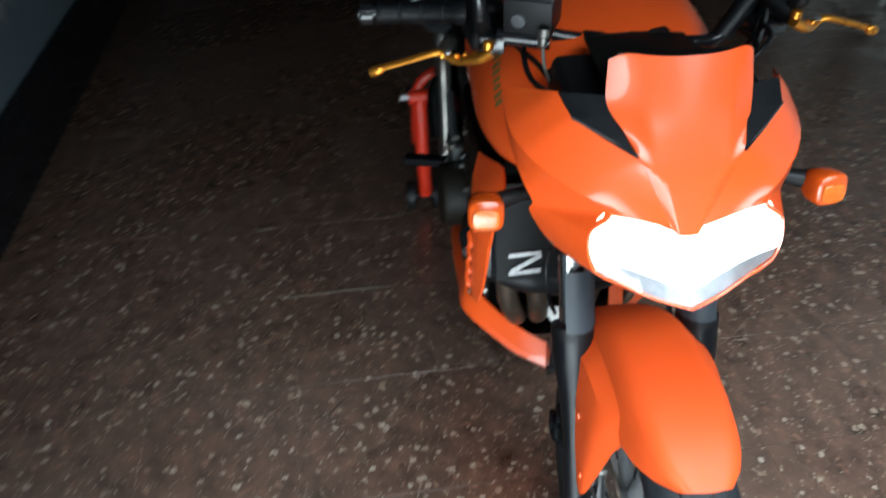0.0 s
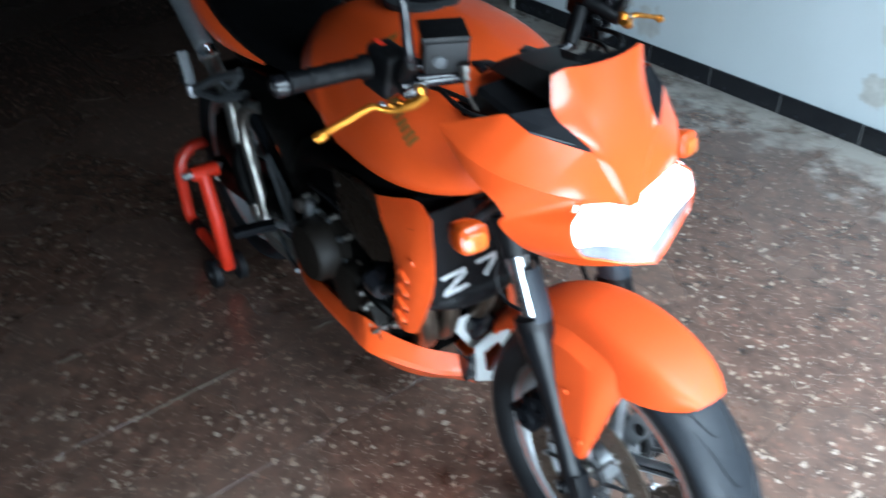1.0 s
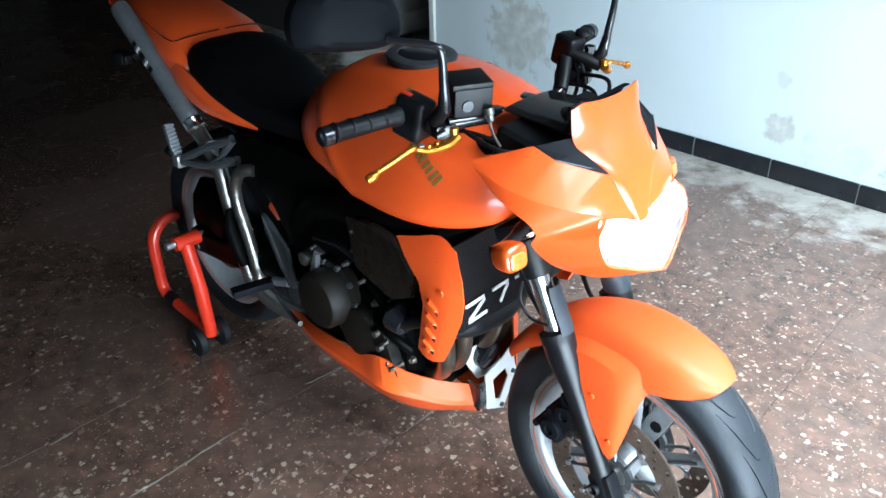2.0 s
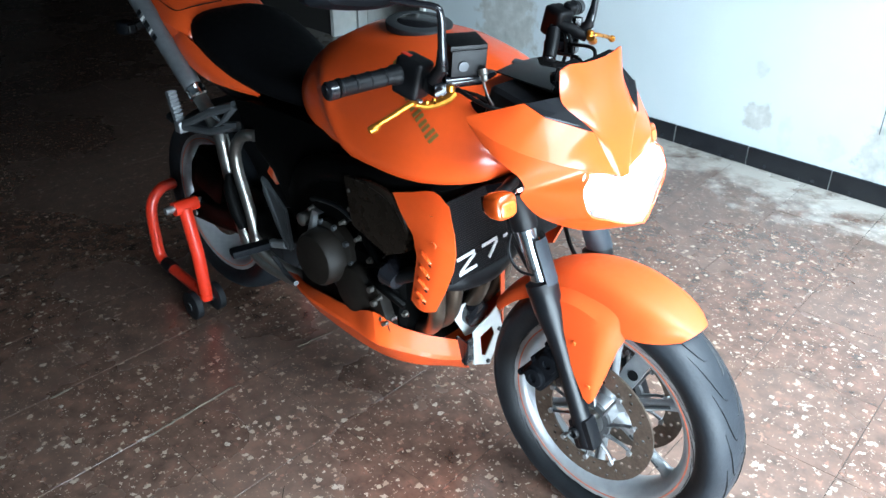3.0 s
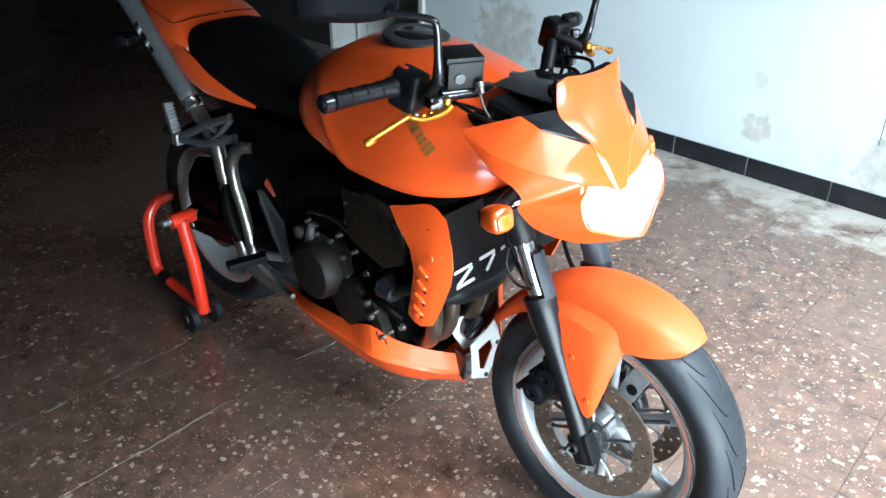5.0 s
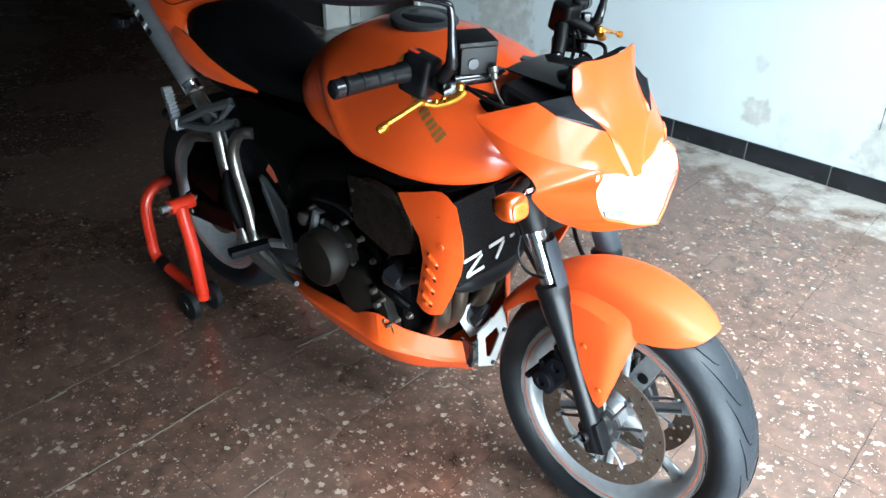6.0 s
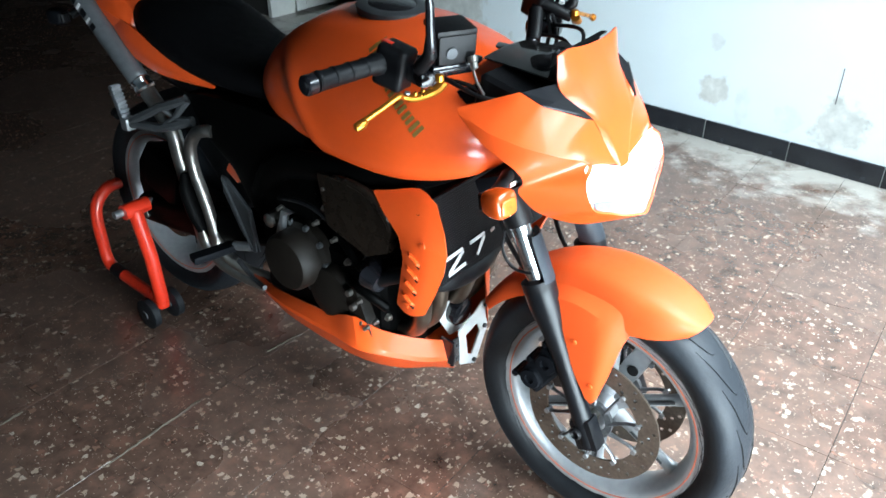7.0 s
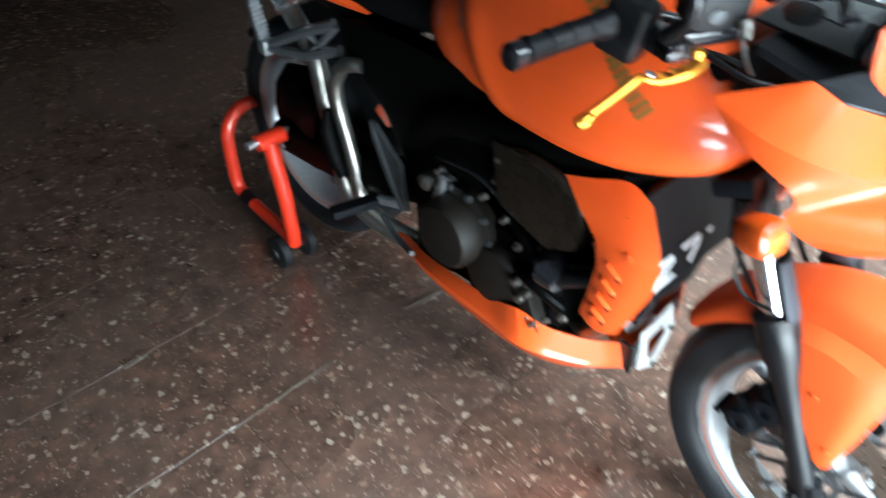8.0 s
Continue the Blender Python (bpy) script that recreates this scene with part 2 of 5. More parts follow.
DOORPAINT = surface("pale_door_paint", (0.62, 0.63, 0.60), 0.5, grain=18, vary=0.1)
CRACK = surface("dark_scratch", (0.10, 0.10, 0.10), 0.9, grain=80, vary=0.2)


# ---- mesh helpers ----
def part(name, bm, material, parent=None, label=""):
    """Links a bmesh as one mesh object, under its parent if there is one."""
    me = bpy.data.meshes.new(name)
    bmesh.ops.recalc_face_normals(bm, faces=bm.faces)
    bm.to_mesh(me)
    bm.free()
    me.materials.append(material)
    ob = new(name, me)
    if parent:
        ob.parent = parent
    if label:
        ob["label"] = label
    return ob


def smooth(ob, degrees=35):
    ob.data.set_sharp_from_angle(angle=radians(degrees))
    ob.data.polygons.foreach_set("use_smooth", [True] * len(ob.data.polygons))
    return ob


def curve(points, n=8):
    """A smooth line through points (Catmull-Rom), n steps a span."""
    p = [Vector(q) for q in points]
    p = [2 * p[0] - p[1]] + p + [2 * p[-1] - p[-2]]
    out = []
    for i in range(1, len(p) - 2):
        for k in range(n):
            t = k / n
            out.append(0.5 * (2 * p[i] + (p[i + 1] - p[i - 1]) * t + (2 * p[i - 1] - 5 * p[i] + 4 * p[i + 1] - p[i + 2]) * t * t
                              + (3 * p[i] - p[i - 1] - 3 * p[i + 1] + p[i + 2]) * t ** 3))
    return out + [p[-2]]


def skin(bm, rings, closed=True, caps=True):
    """Quads between rings of equally many points."""
    vs = [[bm.verts.new(q) for q in ring] for ring in rings]
    n = len(vs[0])
    for a, b in zip(vs, vs[1:]):
        for i in range(n if closed else n - 1):
            j = (i + 1) % n
            bm.faces.new((a[i], a[j], b[j], b[i]))
    if caps and closed:
        bm.faces.new(vs[0][::-1]), bm.faces.new(vs[-1])
    return vs


def tube(points, radius, sides=12, bm=None, squash=1.0):
    bm = bm or bmesh.new()
    pts = [Vector(p) for p in points]
    radii = radius if isinstance(radius, (list, tuple)) else [radius] * len(pts)
    if len(radii) != len(pts):
        radii = [float(np.interp(i / (len(pts) - 1), np.linspace(0, 1, len(radii)), radii)) for i in range(len(pts))]
    side, rings = None, []
    for i, p in enumerate(pts):
        ahead = (pts[min(i + 1, len(pts) - 1)] - pts[max(i - 1, 0)]).normalized()
        if side is None:
            side = ahead.cross(Vector((0, 0, 1)) if abs(ahead.z) < 0.9 else Vector((1, 0, 0))).normalized()
        side = (side - ahead * side.dot(ahead)).normalized()
        up = side.cross(ahead)
        rings.append([p + radii[i] * (math.cos(a) * side + squash * math.sin(a) * up) for a in (2 * math.pi * k / sides for k in range(sides))])
    skin(bm, rings)
    return bm


def lathe(profile, origin, axis, sides=32, bm=None):
    """Turns (distance along the axis, radius) round an axis."""
    bm = bm or bmesh.new()
    axis = Vector(axis).normalized()
    u = axis.orthogonal().normalized()
    v = axis.cross(u)
    rings = [[Vector(origin) + axis * d + r * (math.cos(a) * u + math.sin(a) * v) for a in (2 * math.pi * k / sides for k in range(sides))] for d, r in profile]
    skin(bm, rings)
    return bm


def block(center, size, bevel=0.004, turn=None, bm=None, segments=2):
    bm = bm or bmesh.new()
    made = bmesh.ops.create_cube(bm, size=1)["verts"]
    m = Matrix.Translation(center) @ (turn or Matrix()).to_4x4() @ Matrix.Diagonal((*size, 1))
    bmesh.ops.transform(bm, matrix=m, verts=made)
    if bevel:
        edges = list({e for v in made for e in v.link_edges})
        bmesh.ops.bevel(bm, geom=edges, offset=bevel, segments=segments, affect="EDGES", profile=0.7)
    return bm


def plate(outline, y0, y1, bevel=0.003, bm=None):
    """An outline in (x, z), thick from y0 to y1."""
    bm = bm or bmesh.new()
    face = bm.faces.new([bm.verts.new((x, y0, z)) for x, z in outline])
    made = bmesh.ops.extrude_face_region(bm, geom=[face])["geom"]
    verts = [g for g in made if isinstance(g, bmesh.types.BMVert)]
    bmesh.ops.translate(bm, vec=(0, y1 - y0, 0), verts=verts)
    if bevel:
        bmesh.ops.bevel(bm, geom=[e for e in bm.edges if len(e.link_faces) == 2], offset=bevel, segments=2, affect="EDGES", profile=0.7)
    return bm


def sheet(rows, thick, bm=None):
    """A skin through a grid of points, thickened along its normals; rows of points, each as long."""
    bm = bm or bmesh.new()
    g = [[Vector(q) for q in r] for r in rows]
    nr, nc = len(g), len(g[0])
    front, back = [], []
    for i in range(nr):
        fr, br = [], []
        for j in range(nc):
            du = g[min(i + 1, nr - 1)][j] - g[max(i - 1, 0)][j]
            dv = g[i][min(j + 1, nc - 1)] - g[i][max(j - 1, 0)]
            n = du.cross(dv)
            n = n.normalized() if n.length > 1e-9 else Vector((0, 0, 0))
            fr.append(bm.verts.new(g[i][j])), br.append(bm.verts.new(g[i][j] - n * thick))
        front.append(fr), back.append(br)
    for i in range(nr - 1):
        for j in range(nc - 1):
            bm.faces.new((front[i][j], front[i + 1][j], front[i + 1][j + 1], front[i][j + 1]))
            bm.faces.new((back[i][j], back[i][j + 1], back[i + 1][j + 1], back[i + 1][j]))
    rim = [(front[i][0], front[i + 1][0], back[i + 1][0], back[i][0]) for i in range(nr - 1)]
    rim += [(front[i][-1], back[i][-1], back[i + 1][-1], front[i + 1][-1]) for i in range(nr - 1)]
    rim += [(front[0][j], back[0][j], back[0][j + 1], front[0][j + 1]) for j in range(nc - 1)]
    rim += [(front[-1][j], front[-1][j + 1], back[-1][j + 1], back[-1][j]) for j in range(nc - 1)]
    for q in rim:
        bm.faces.new(q)
    return bm


def mirrored(points):
    return [(x, -y, z) for x, y, z in points]


def thing(name, m, label, category, **tags):
    ob = new(name)
    ob.matrix_world = m
    return tagged(ob, label, category, **tags)


def densify(rows, n=4):
    """A finer grid through a coarse one."""
    a = [curve(r, n) for r in rows]
    cols = [curve([r[j] for r in a], n) for j in range(len(a[0]))]
    return [[c[i] for c in cols] for i in range(len(cols[0]))]


def creased(rows, n=5):
    """A finer grid, smooth along each row and straight between the rows."""
    a = [curve(r, n) for r in rows]
    return [[p.lerp(q, k / 2) for p, q in zip(u, v)] for u, v in zip(a, a[1:]) for k in range(2)] + [a[-1]]


# ---- the garage ----
WEST, EAST, SOUTH, TOP, SILL = -11.0, FRONT, -3.88, 2.75, 1.05
DOOR_W, DOOR_E = -3.45, -2.36


def slab(name, lo, hi, material, label, category, bevel=0.0, kind="structure"):
    c = [(a + b) / 2 for a, b in zip(lo, hi)]
    s = [b - a for a, b in zip(lo, hi)]
    return tagged(part(name, block(c, s, bevel), material), label, category, kind=kind)


slab("ground", (-60, -60, -0.30), (60, 60, -0.06), YARD, "pale concrete ground round the building", "ground")
floor = slab("floor", (WEST - 0.2, SOUTH - 1.4, -0.055), (EAST, 3.2, -0.0022), FLOORBED, "red-brown terrazzo tile floor, chipped and worn", "floor")
slab("wall_north", (DOOR_E, 0, -0.05), (EAST, 0.18, TOP), WALL, "white painted wall with peeled damp patches", "wall")
slab("wall_north_2", (WEST, 0, -0.05), (DOOR_W, 0.18, TOP), BACKWALL, "painted wall at the garage rear, coloured near-black for its shade", "wall")
slab("wall_north_3", (DOOR_W, 0, 2.1), (DOOR_E, 0.18, TOP), WALL, "painted wall over the doorway", "wall")
slab("wall_south", (WEST, SOUTH - 0.18, -0.05), (EAST, SOUTH, TOP), DARKWALL, "bluish grey painted wall, darkened to cut bounce, with old marks", "wall")
SLANT = Matrix.Translation((-0.40, -3.884, 0)) @ Matrix.Rotation(radians(5.7), 4, "Z") @ Matrix.Translation((0.40, 3.884, 0))
bpy.data.objects["wall_south"].matrix_world = SLANT
slab("wall_west", (WEST - 0.18, SOUTH - 1.4, -0.05), (WEST, 3.2, TOP), BACKWALL, "rear wall of the garage, coloured near-black for its shade", "wall")
slab("wall_north_4", (WEST, 3.02, -0.05), (DOOR_E + 1.2, 3.2, TOP), BACKWALL, "wall of the room behind the doorway, coloured near-black for its shade", "wall")
slab("wall_east", (DOOR_E + 1.02, 0.18, -0.05), (DOOR_E + 1.2, 3.02, TOP), BACKWALL, "side wall of the room behind the doorway, coloured near-black for its shade", "wall")
slab("wall_west_2", (DOOR_W - 0.2, 0.18, -0.05), (DOOR_W - 0.06, 3.02, TOP), DOORPAINT, "pale wall of the room behind the doorway", "wall")
# Unseen leaf and lintel, added round the front opening to shape its daylight.
slab("wall_east_2", (EAST, SOUTH - 0.18, SILL), (EAST + 0.2, GATE_S, TOP), BACKWALL, "unseen half-raised front leaf, added to shape the daylight", "wall")
slab("wall_east_3", (EAST, GATE_S, GATE_TOP), (EAST + 0.2, 0.18, TOP), BACKWALL, "unseen lintel added above the garage opening", "wall")
slab("ceiling", (WEST - 0.18, SOUTH - 1.4, TOP), (EAST + 0.2, 3.2, TOP + 0.15), CEILING, "plain unseen ceiling, coloured dark to cut bounce light", "ceiling")

# Doorway: jambs, head and an open leaf.
frame_ob = tagged(part("door_frame", block(((DOOR_E - 0.02), 0.09, 1.02), (0.04, 0.22, 2.08), 0.004), DOORPAINT), "pale painted door frame in the white wall", "door frame", kind="structure")
part("jamb", block((DOOR_W + 0.02, 0.09, 1.02), (0.04, 0.22, 2.08), 0.004), DOORPAINT, frame_ob)
part("head", block(((DOOR_W + DOOR_E) / 2, 0.09, 2.08), (DOOR_E - DOOR_W - 0.08, 0.22, 0.04), 0.004), DOORPAINT, frame_ob)


def panel_door():
    ob = thing("door_1", pose(DOOR_W + 0.05, 0.20, 0.0, 0, 0, 3), "pale painted panelled door standing open", "door", kind="structure")
    part("leaf", block((0, 0.38, 1.02), (0.036, 0.74, 2.0), 0.003), DOORPAINT, ob)
    for y in (0.03, 0.73):
        part("stile", block((0.024, y + 0.0, 1.02), (0.014, 0.09, 2.0), 0.003), DOORPAINT, ob)
    for z in (0.12, 0.95, 1.95):
        part("rail", block((0.024, 0.38, z), (0.014, 0.60, 0.14), 0.003), DOORPAINT, ob)
    part("door_handle", tube(curve([(0.02, 0.67, 1.02), (0.06, 0.67, 1.02), (0.07, 0.60, 1.02)], 4), 0.008, 8), STEEL, ob, "steel lever handle")
    return ob


panel_door()

# Scratch down the plaster.
slab("scratch", (0.539, -0.0015, 0.30), (0.5425, 0.001, 0.455), CRACK, "long dark scratch in the wall paint", "scratch")


def skirting_tile(length, height, thick):
    bm = block((0, 0, height / 2), (length, thick, height), 0.0025, segments=1)
    me = bpy.data.meshes.new("skirting_tile")
    bm.to_mesh(me), bm.free()
    me.materials.append(SKIRT)
    return me


def skirting(name, y, first, count, step, height, thick, facing, label):
    back = 0.003
    x0, x1 = first, first + count * step
    bed = slab(name, (x0, min(y, y + facing * (thick - back)), 0.0), (x1, max(y, y + facing * (thick - back)), height - 0.004), GROUT, label, "skirting")
    me = skirting_tile(step - 0.004, height, thick)
    for i in range(count):
        t = new("tile", me)
        t.parent = bed
        t.location = (first + (i + 0.5) * step, y + facing * thick / 2, 0.0)
    return bed


skirting("baseboard", -0.001, -2.0, 10, 0.4, 0.093, 0.015, -1, "glossy black skirting tiles with pale joints")
slab("baseboard_2", (DOOR_E, -0.014, 0.0), (-2.001, -0.001, 0.093), SKIRT, "cut black skirting tile by the doorway", "skirting", 0.002)
skirting("baseboard_3", SOUTH + 0.001, -6.0, 20, 0.4, 0.30, 0.018, 1, "tall black skirting tiles along the old wall").matrix_world = SLANT


# ---- the motorcycle: x ahead, y to its left, z up; the front axle over the origin ----
BIKE = pose(0.806, -2.245, 0, 0, 0, 4.5)
bike = thing("motorcycle", BIKE, "orange motorcycle with lit headlight on a red paddock stand", "motorcycle")
AX = Vector((0.025, 0, 0.304))
RX = Vector((-1.425, 0, 0.352))
RAKE = Vector((-0.41, 0, 0.912)).normalized()


def both(make):
    """Calls make with -1 for the right side of the bike and 1 for the left."""
    for side in (-1, 1):
        make(side)


def ring_profile(c, y_r, sides=72):
    """A closed ring turned round the y axis at c, from a closed outline of (y, radius)."""
    bm = bmesh.new()
    rings = []
    for k in range(sides):
        a = 2 * math.pi * k / sides
        rings.append([Vector((c.x + r * math.cos(a), c.y + y, c.z + r * math.sin(a))) for y, r in y_r])
    rings.append(rings[0])
    vs = [[bm.verts.new(q) for q in ring] for ring in rings[:-1]]
    n = len(y_r)
    for i in range(sides):
        a, b = vs[i], vs[(i + 1) % sides]
        for j in range(n):
            k = (j + 1) % n
            bm.faces.new((a[j], a[k], b[k], b[j]))
    return bm


def perforated(c, y, outer, inner, holes, hole_r, rows, thick, corners=6):
    """A flat disc round the y axis with rows of drilled holes."""
    bm = bmesh.new()
    edges = []

    def loop(cx, cz, r, n, turn=0.0):
        vs = [bm.verts.new((c.x + cx + r * math.cos(turn + 2 * math.pi * k / n), y, c.z + cz + r * math.sin(turn + 2 * math.pi * k / n))) for k in range(n)]
        edges.extend(bm.edges.new((vs[k], vs[(k + 1) % n])) for k in range(n))

    loop(0, 0, outer, 64), loop(0, 0, inner, 40)
    for i, r in enumerate(rows):
        for k in range(holes):
            a = 2 * math.pi * (k + i / len(rows)) / holes
            loop(r * math.cos(a), r * math.sin(a), hole_r, corners)
    faces = [f for f in bmesh.ops.triangle_fill(bm, use_beauty=True, use_dissolve=False, edges=edges)["geom"] if isinstance(f, bmesh.types.BMFace)]
    made = bmesh.ops.extrude_face_region(bm, geom=faces)["geom"]
    bmesh.ops.translate(bm, vec=(0, thick, 0), verts=[g for g in made if isinstance(g, bmesh.types.BMVert)])
    return bm


def wheel(name, c, width, radius, rim_w, stripe, spokes, discs, label):
    h, w = width / 2, rim_w / 2
    out = [(-w, 0.234), (-w, 0.214), (-w + 0.006, 0.207), (-w * 0.55, 0.197), (0, 0.193), (w * 0.55, 0.197), (w - 0.006, 0.207), (w, 0.214), (w, 0.234),
           (w - 0.008, 0.226), (w * 0.5, 0.208), (-w * 0.5, 0.208), (-w + 0.008, 0.226)]
    rim = smooth(part(name, ring_profile(c, out, 96), RIMM, bike, label), 50)
    side = radius - 0.232
    crown = [(-w * 0.97, 0.2315), (-h * 0.93, 0.232 + side * 0.22), (-h, 0.232 + side * 0.50), (-h * 0.95, 0.232 + side * 0.68), (-h * 0.78, 0.232 + side * 0.84),
             (-h * 0.5, 0.232 + side * 0.945), (-h * 0.2, 0.232 + side * 0.995)]
    crown += [(0, radius)] + [(-y, r) for y, r in crown[::-1]]
    smooth(part("tyre", ring_profile(c, crown + [(0, 0.21)], 96), RUBBER, rim), 60)
    band = crown[2:-2]
    smooth(part("tread", ring_profile(c, [(y, r + 0.0006) for y, r in band] + [(y * 0.97, r - 0.004) for y, r in band[::-1]], 96), TREAD, rim, "worn grey tread, lightened for the sky light on it"), 60)
    # Sweeping tread grooves.
    bm = bmesh.new()
    for k in range(22):
        for s in (-1, 1):
            a0 = 2 * math.pi * (k + (0.5 if s > 0 else 0)) / 22
            pts = []
            for i in range(9):
                f = i / 8
                y = s * h * (0.10 + 0.80 * f)
                r = float(np.interp(y, [q[0] for q in crown], [q[1] for q in crown])) + 0.0005
                a = a0 + 1.0 * f ** 1.4 - 0.16 * math.sin(f * 3.0)
                pts.append(Vector((c.x + r * math.cos(a), y, c.z + r * math.sin(a))))
            tube(pts, [0.0008, 0.0026, 0.0026, 0.0012, 0.0006], 4, bm, 0.4)
    tagged(part("tread_groove", bm, BLACK, rim), kind="stuff")
    for s in (-1, 1):
        part("stripe", ring_profile(c, [(s * (w + 0.001), 0.2185), (s * (w + 0.001), 0.2215), (s * (w - 0.001), 0.2215), (s * (w - 0.001), 0.2185)], 72), stripe, rim, "thin orange pinstripe")
    smooth(part("hub", lathe([(-0.05, 0.018), (-0.05, 0.030), (-0.03, 0.034), (0.03, 0.034), (0.05, 0.030), (0.05, 0.018)], c, (0, 1, 0)), RIMM, rim))
    for k in range(spokes):
        a = 2 * math.pi * k / spokes + radians(29)
        u = Vector((math.cos(a), 0, math.sin(a)))
        v = Vector((-math.sin(a), 0, math.cos(a)))
        arm = part("spoke", tube([c + u * 0.03, c + u * 0.07, c + u * 0.15, c + u * 0.185, c + u * 0.202], [0.017, 0.0125, 0.0105, 0.0125, 0.020], 8, None, 1.25), RIMM, rim)
        smooth(arm, 50)
        for s in (-1, 1):
            part("spoke_groove", block(c + u * 0.125 + Vector((0, s * 0.0128, 0)), (0.090, 0.002, 0.006), 0, Matrix((u, Vector((0, 1, 0)), v)).transposed()), GREYMETAL, arm)
    for y, r in discs:
        s = 1 if y > 0 else -1
        part("brake_disc", perforated(c, y, r, r * 0.70, 18, 0.0046, (r * 0.76, r * 0.845, r * 0.93), 0.005), DISC, rim, "drilled brake disc")
        carrier = smooth(part("disc_carrier", ring_profile(c, [(y - 0.003, 0.034), (y - 0.003, r * 0.32), (y + 0.006, r * 0.32), (y + 0.006, 0.034)], 32), CARRIER, rim, "silver disc carrier with open arms"), 40)
        for k in range(10):
            a = 2 * math.pi * k / 10 + 0.2
            arm = [c + Vector((q * r * math.cos(a + t), y + 0.002, q * r * math.sin(a + t))) for q, t in ((0.28, -0.05), (0.46, 0.10), (0.60, 0.14), (0.73, 0.12))]
            smooth(part("carrier_arm", tube(curve(arm, 3), [0.0075, 0.0052, 0.0048, 0.007], 8, None, 0.6), CARRIER, carrier), 50)
        for k in range(10):
            a = 2 * math.pi * k / 10 + 0.1
            part("disc_rivet", lathe([(-0.007, 0.006), (0.011, 0.006)], c + Vector((r * 0.71 * math.cos(a + 0.22), y, r * 0.71 * math.sin(a + 0.22))), (0, 1, 0), 8), ALLOY, rim)
    return rim


wheel("front_wheel", AX, 0.130, 0.304, 0.092, STRIPE, 6, ((-0.070, 0.152), (0.066, 0.152)), "silver cast front wheel")
wheel("rear_wheel", RX, 0.180, 0.312, 0.150, STRIPE, 6, ((-0.075, 0.11),), "silver cast rear wheel")


hub_plate = plate([(AX.x + r * math.cos(radians(a)), AX.z + r * math.sin(radians(a))) for r, a in ((0.045, 45), (0.10, 56), (0.150, 60), (0.196, 62), (0.196, 73), (0.150, 76), (0.10, 82), (0.045, 95))], 0.020, 0.032, 0.004)
hub_arm = smooth(part("hub_arm", hub_plate, RIMM, bike, "broad silver arm beside the hub"), 40)
part("hole", lathe([(-0.001, 0.002), (-0.001, 0.0125), (0.016, 0.0125), (0.016, 0.002)], AX + Vector((0.098 * math.cos(radians(66)), 0.018, 0.098 * math.sin(radians(66)))), (0, 1, 0), 20), BLACK, hub_arm, "dark round hole")


def along(z, y=0.0, off=0.0):
    """A point on the fork's axis at a height; off: metres in front of it."""
    return Vector((0.032 - 0.4496 * (z - 0.30) + off, y, z))


def fork_leg(s):
    y = s * 0.103
    leg = smooth(part("fork_leg", lathe([(0, 0.012), (0.0, 0.022), (0.03, 0.0215), (0.19, 0.0195), (0.26, 0.0235), (0.315, 0.032), (0.335, 0.033), (0.36, 0.033), (0.362, 0.024)], along(0.27, y), RAKE, 24), FORK, bike, "black fork leg"), 40)
    smooth(part("axle_lug", block(along(0.295, y), (0.050, 0.036, 0.072), 0.008, Matrix.Rotation(-radians(24), 3, "Y")), FORK, leg))
    smooth(part("axle_end", lathe([(0, 0.006), (0.0, 0.013), (0.006, 0.014), (0.010, 0.010), (0.004, 0.006)], along(0.30, s * 0.122) + Vector((-0.012, 0, -0.002)), (0, s, 0), 16), BLACK, leg))
    smooth(part("dust_seal", lathe([(0, 0.027), (0.0, 0.034), (0.02, 0.034), (0.024, 0.024)], along(0.597, y), RAKE, 24), BLACK, leg))
    smooth(part("stanchion", tube([along(0.60, y), along(0.80, y)], 0.0205, 20), CHROME, bike, "chrome fork tube"))
    smooth(part("fork_collar", lathe([(0, 0.021), (0.0, 0.026), (0.006, 0.028), (0.075, 0.028), (0.078, 0.022)], along(0.722, y), RAKE, 20), BLACK, leg))
    rows = []
    for z in (0.622, 0.640, 0.660, 0.685, 0.700, 0.712):
        wide = 1.0 if z < 0.705 else 0.8
        rows.append([along(z, y) + Vector((0.036 * math.cos(a), 0.033 * math.sin(a), 0)) for a in (radians(s * (10 + wide * d)) for d in (-100, -75, -50, -25, 0, 22))])
    smooth(part("fork_guard", sheet(rows, 0.003 * s), GUARD, leg, "blue-grey plastic fork tube guard"), 60)


both(fork_leg)
smooth(part("axle", tube([AX + Vector((0, -0.095, 0)), AX + Vector((0, 0.095, 0))], 0.012, 16), STEEL, bike))
for z, n in ((0.80, "lower_clamp"), (0.955, "upper_clamp")):
    bm = block(along(z, 0) + Vector((-0.02, 0, 0)), (0.07, 0.26, 0.03), 0.01, Matrix.Rotation(-radians(24), 3, "Y"))
    smooth(part(n, bm, MATT, bike))


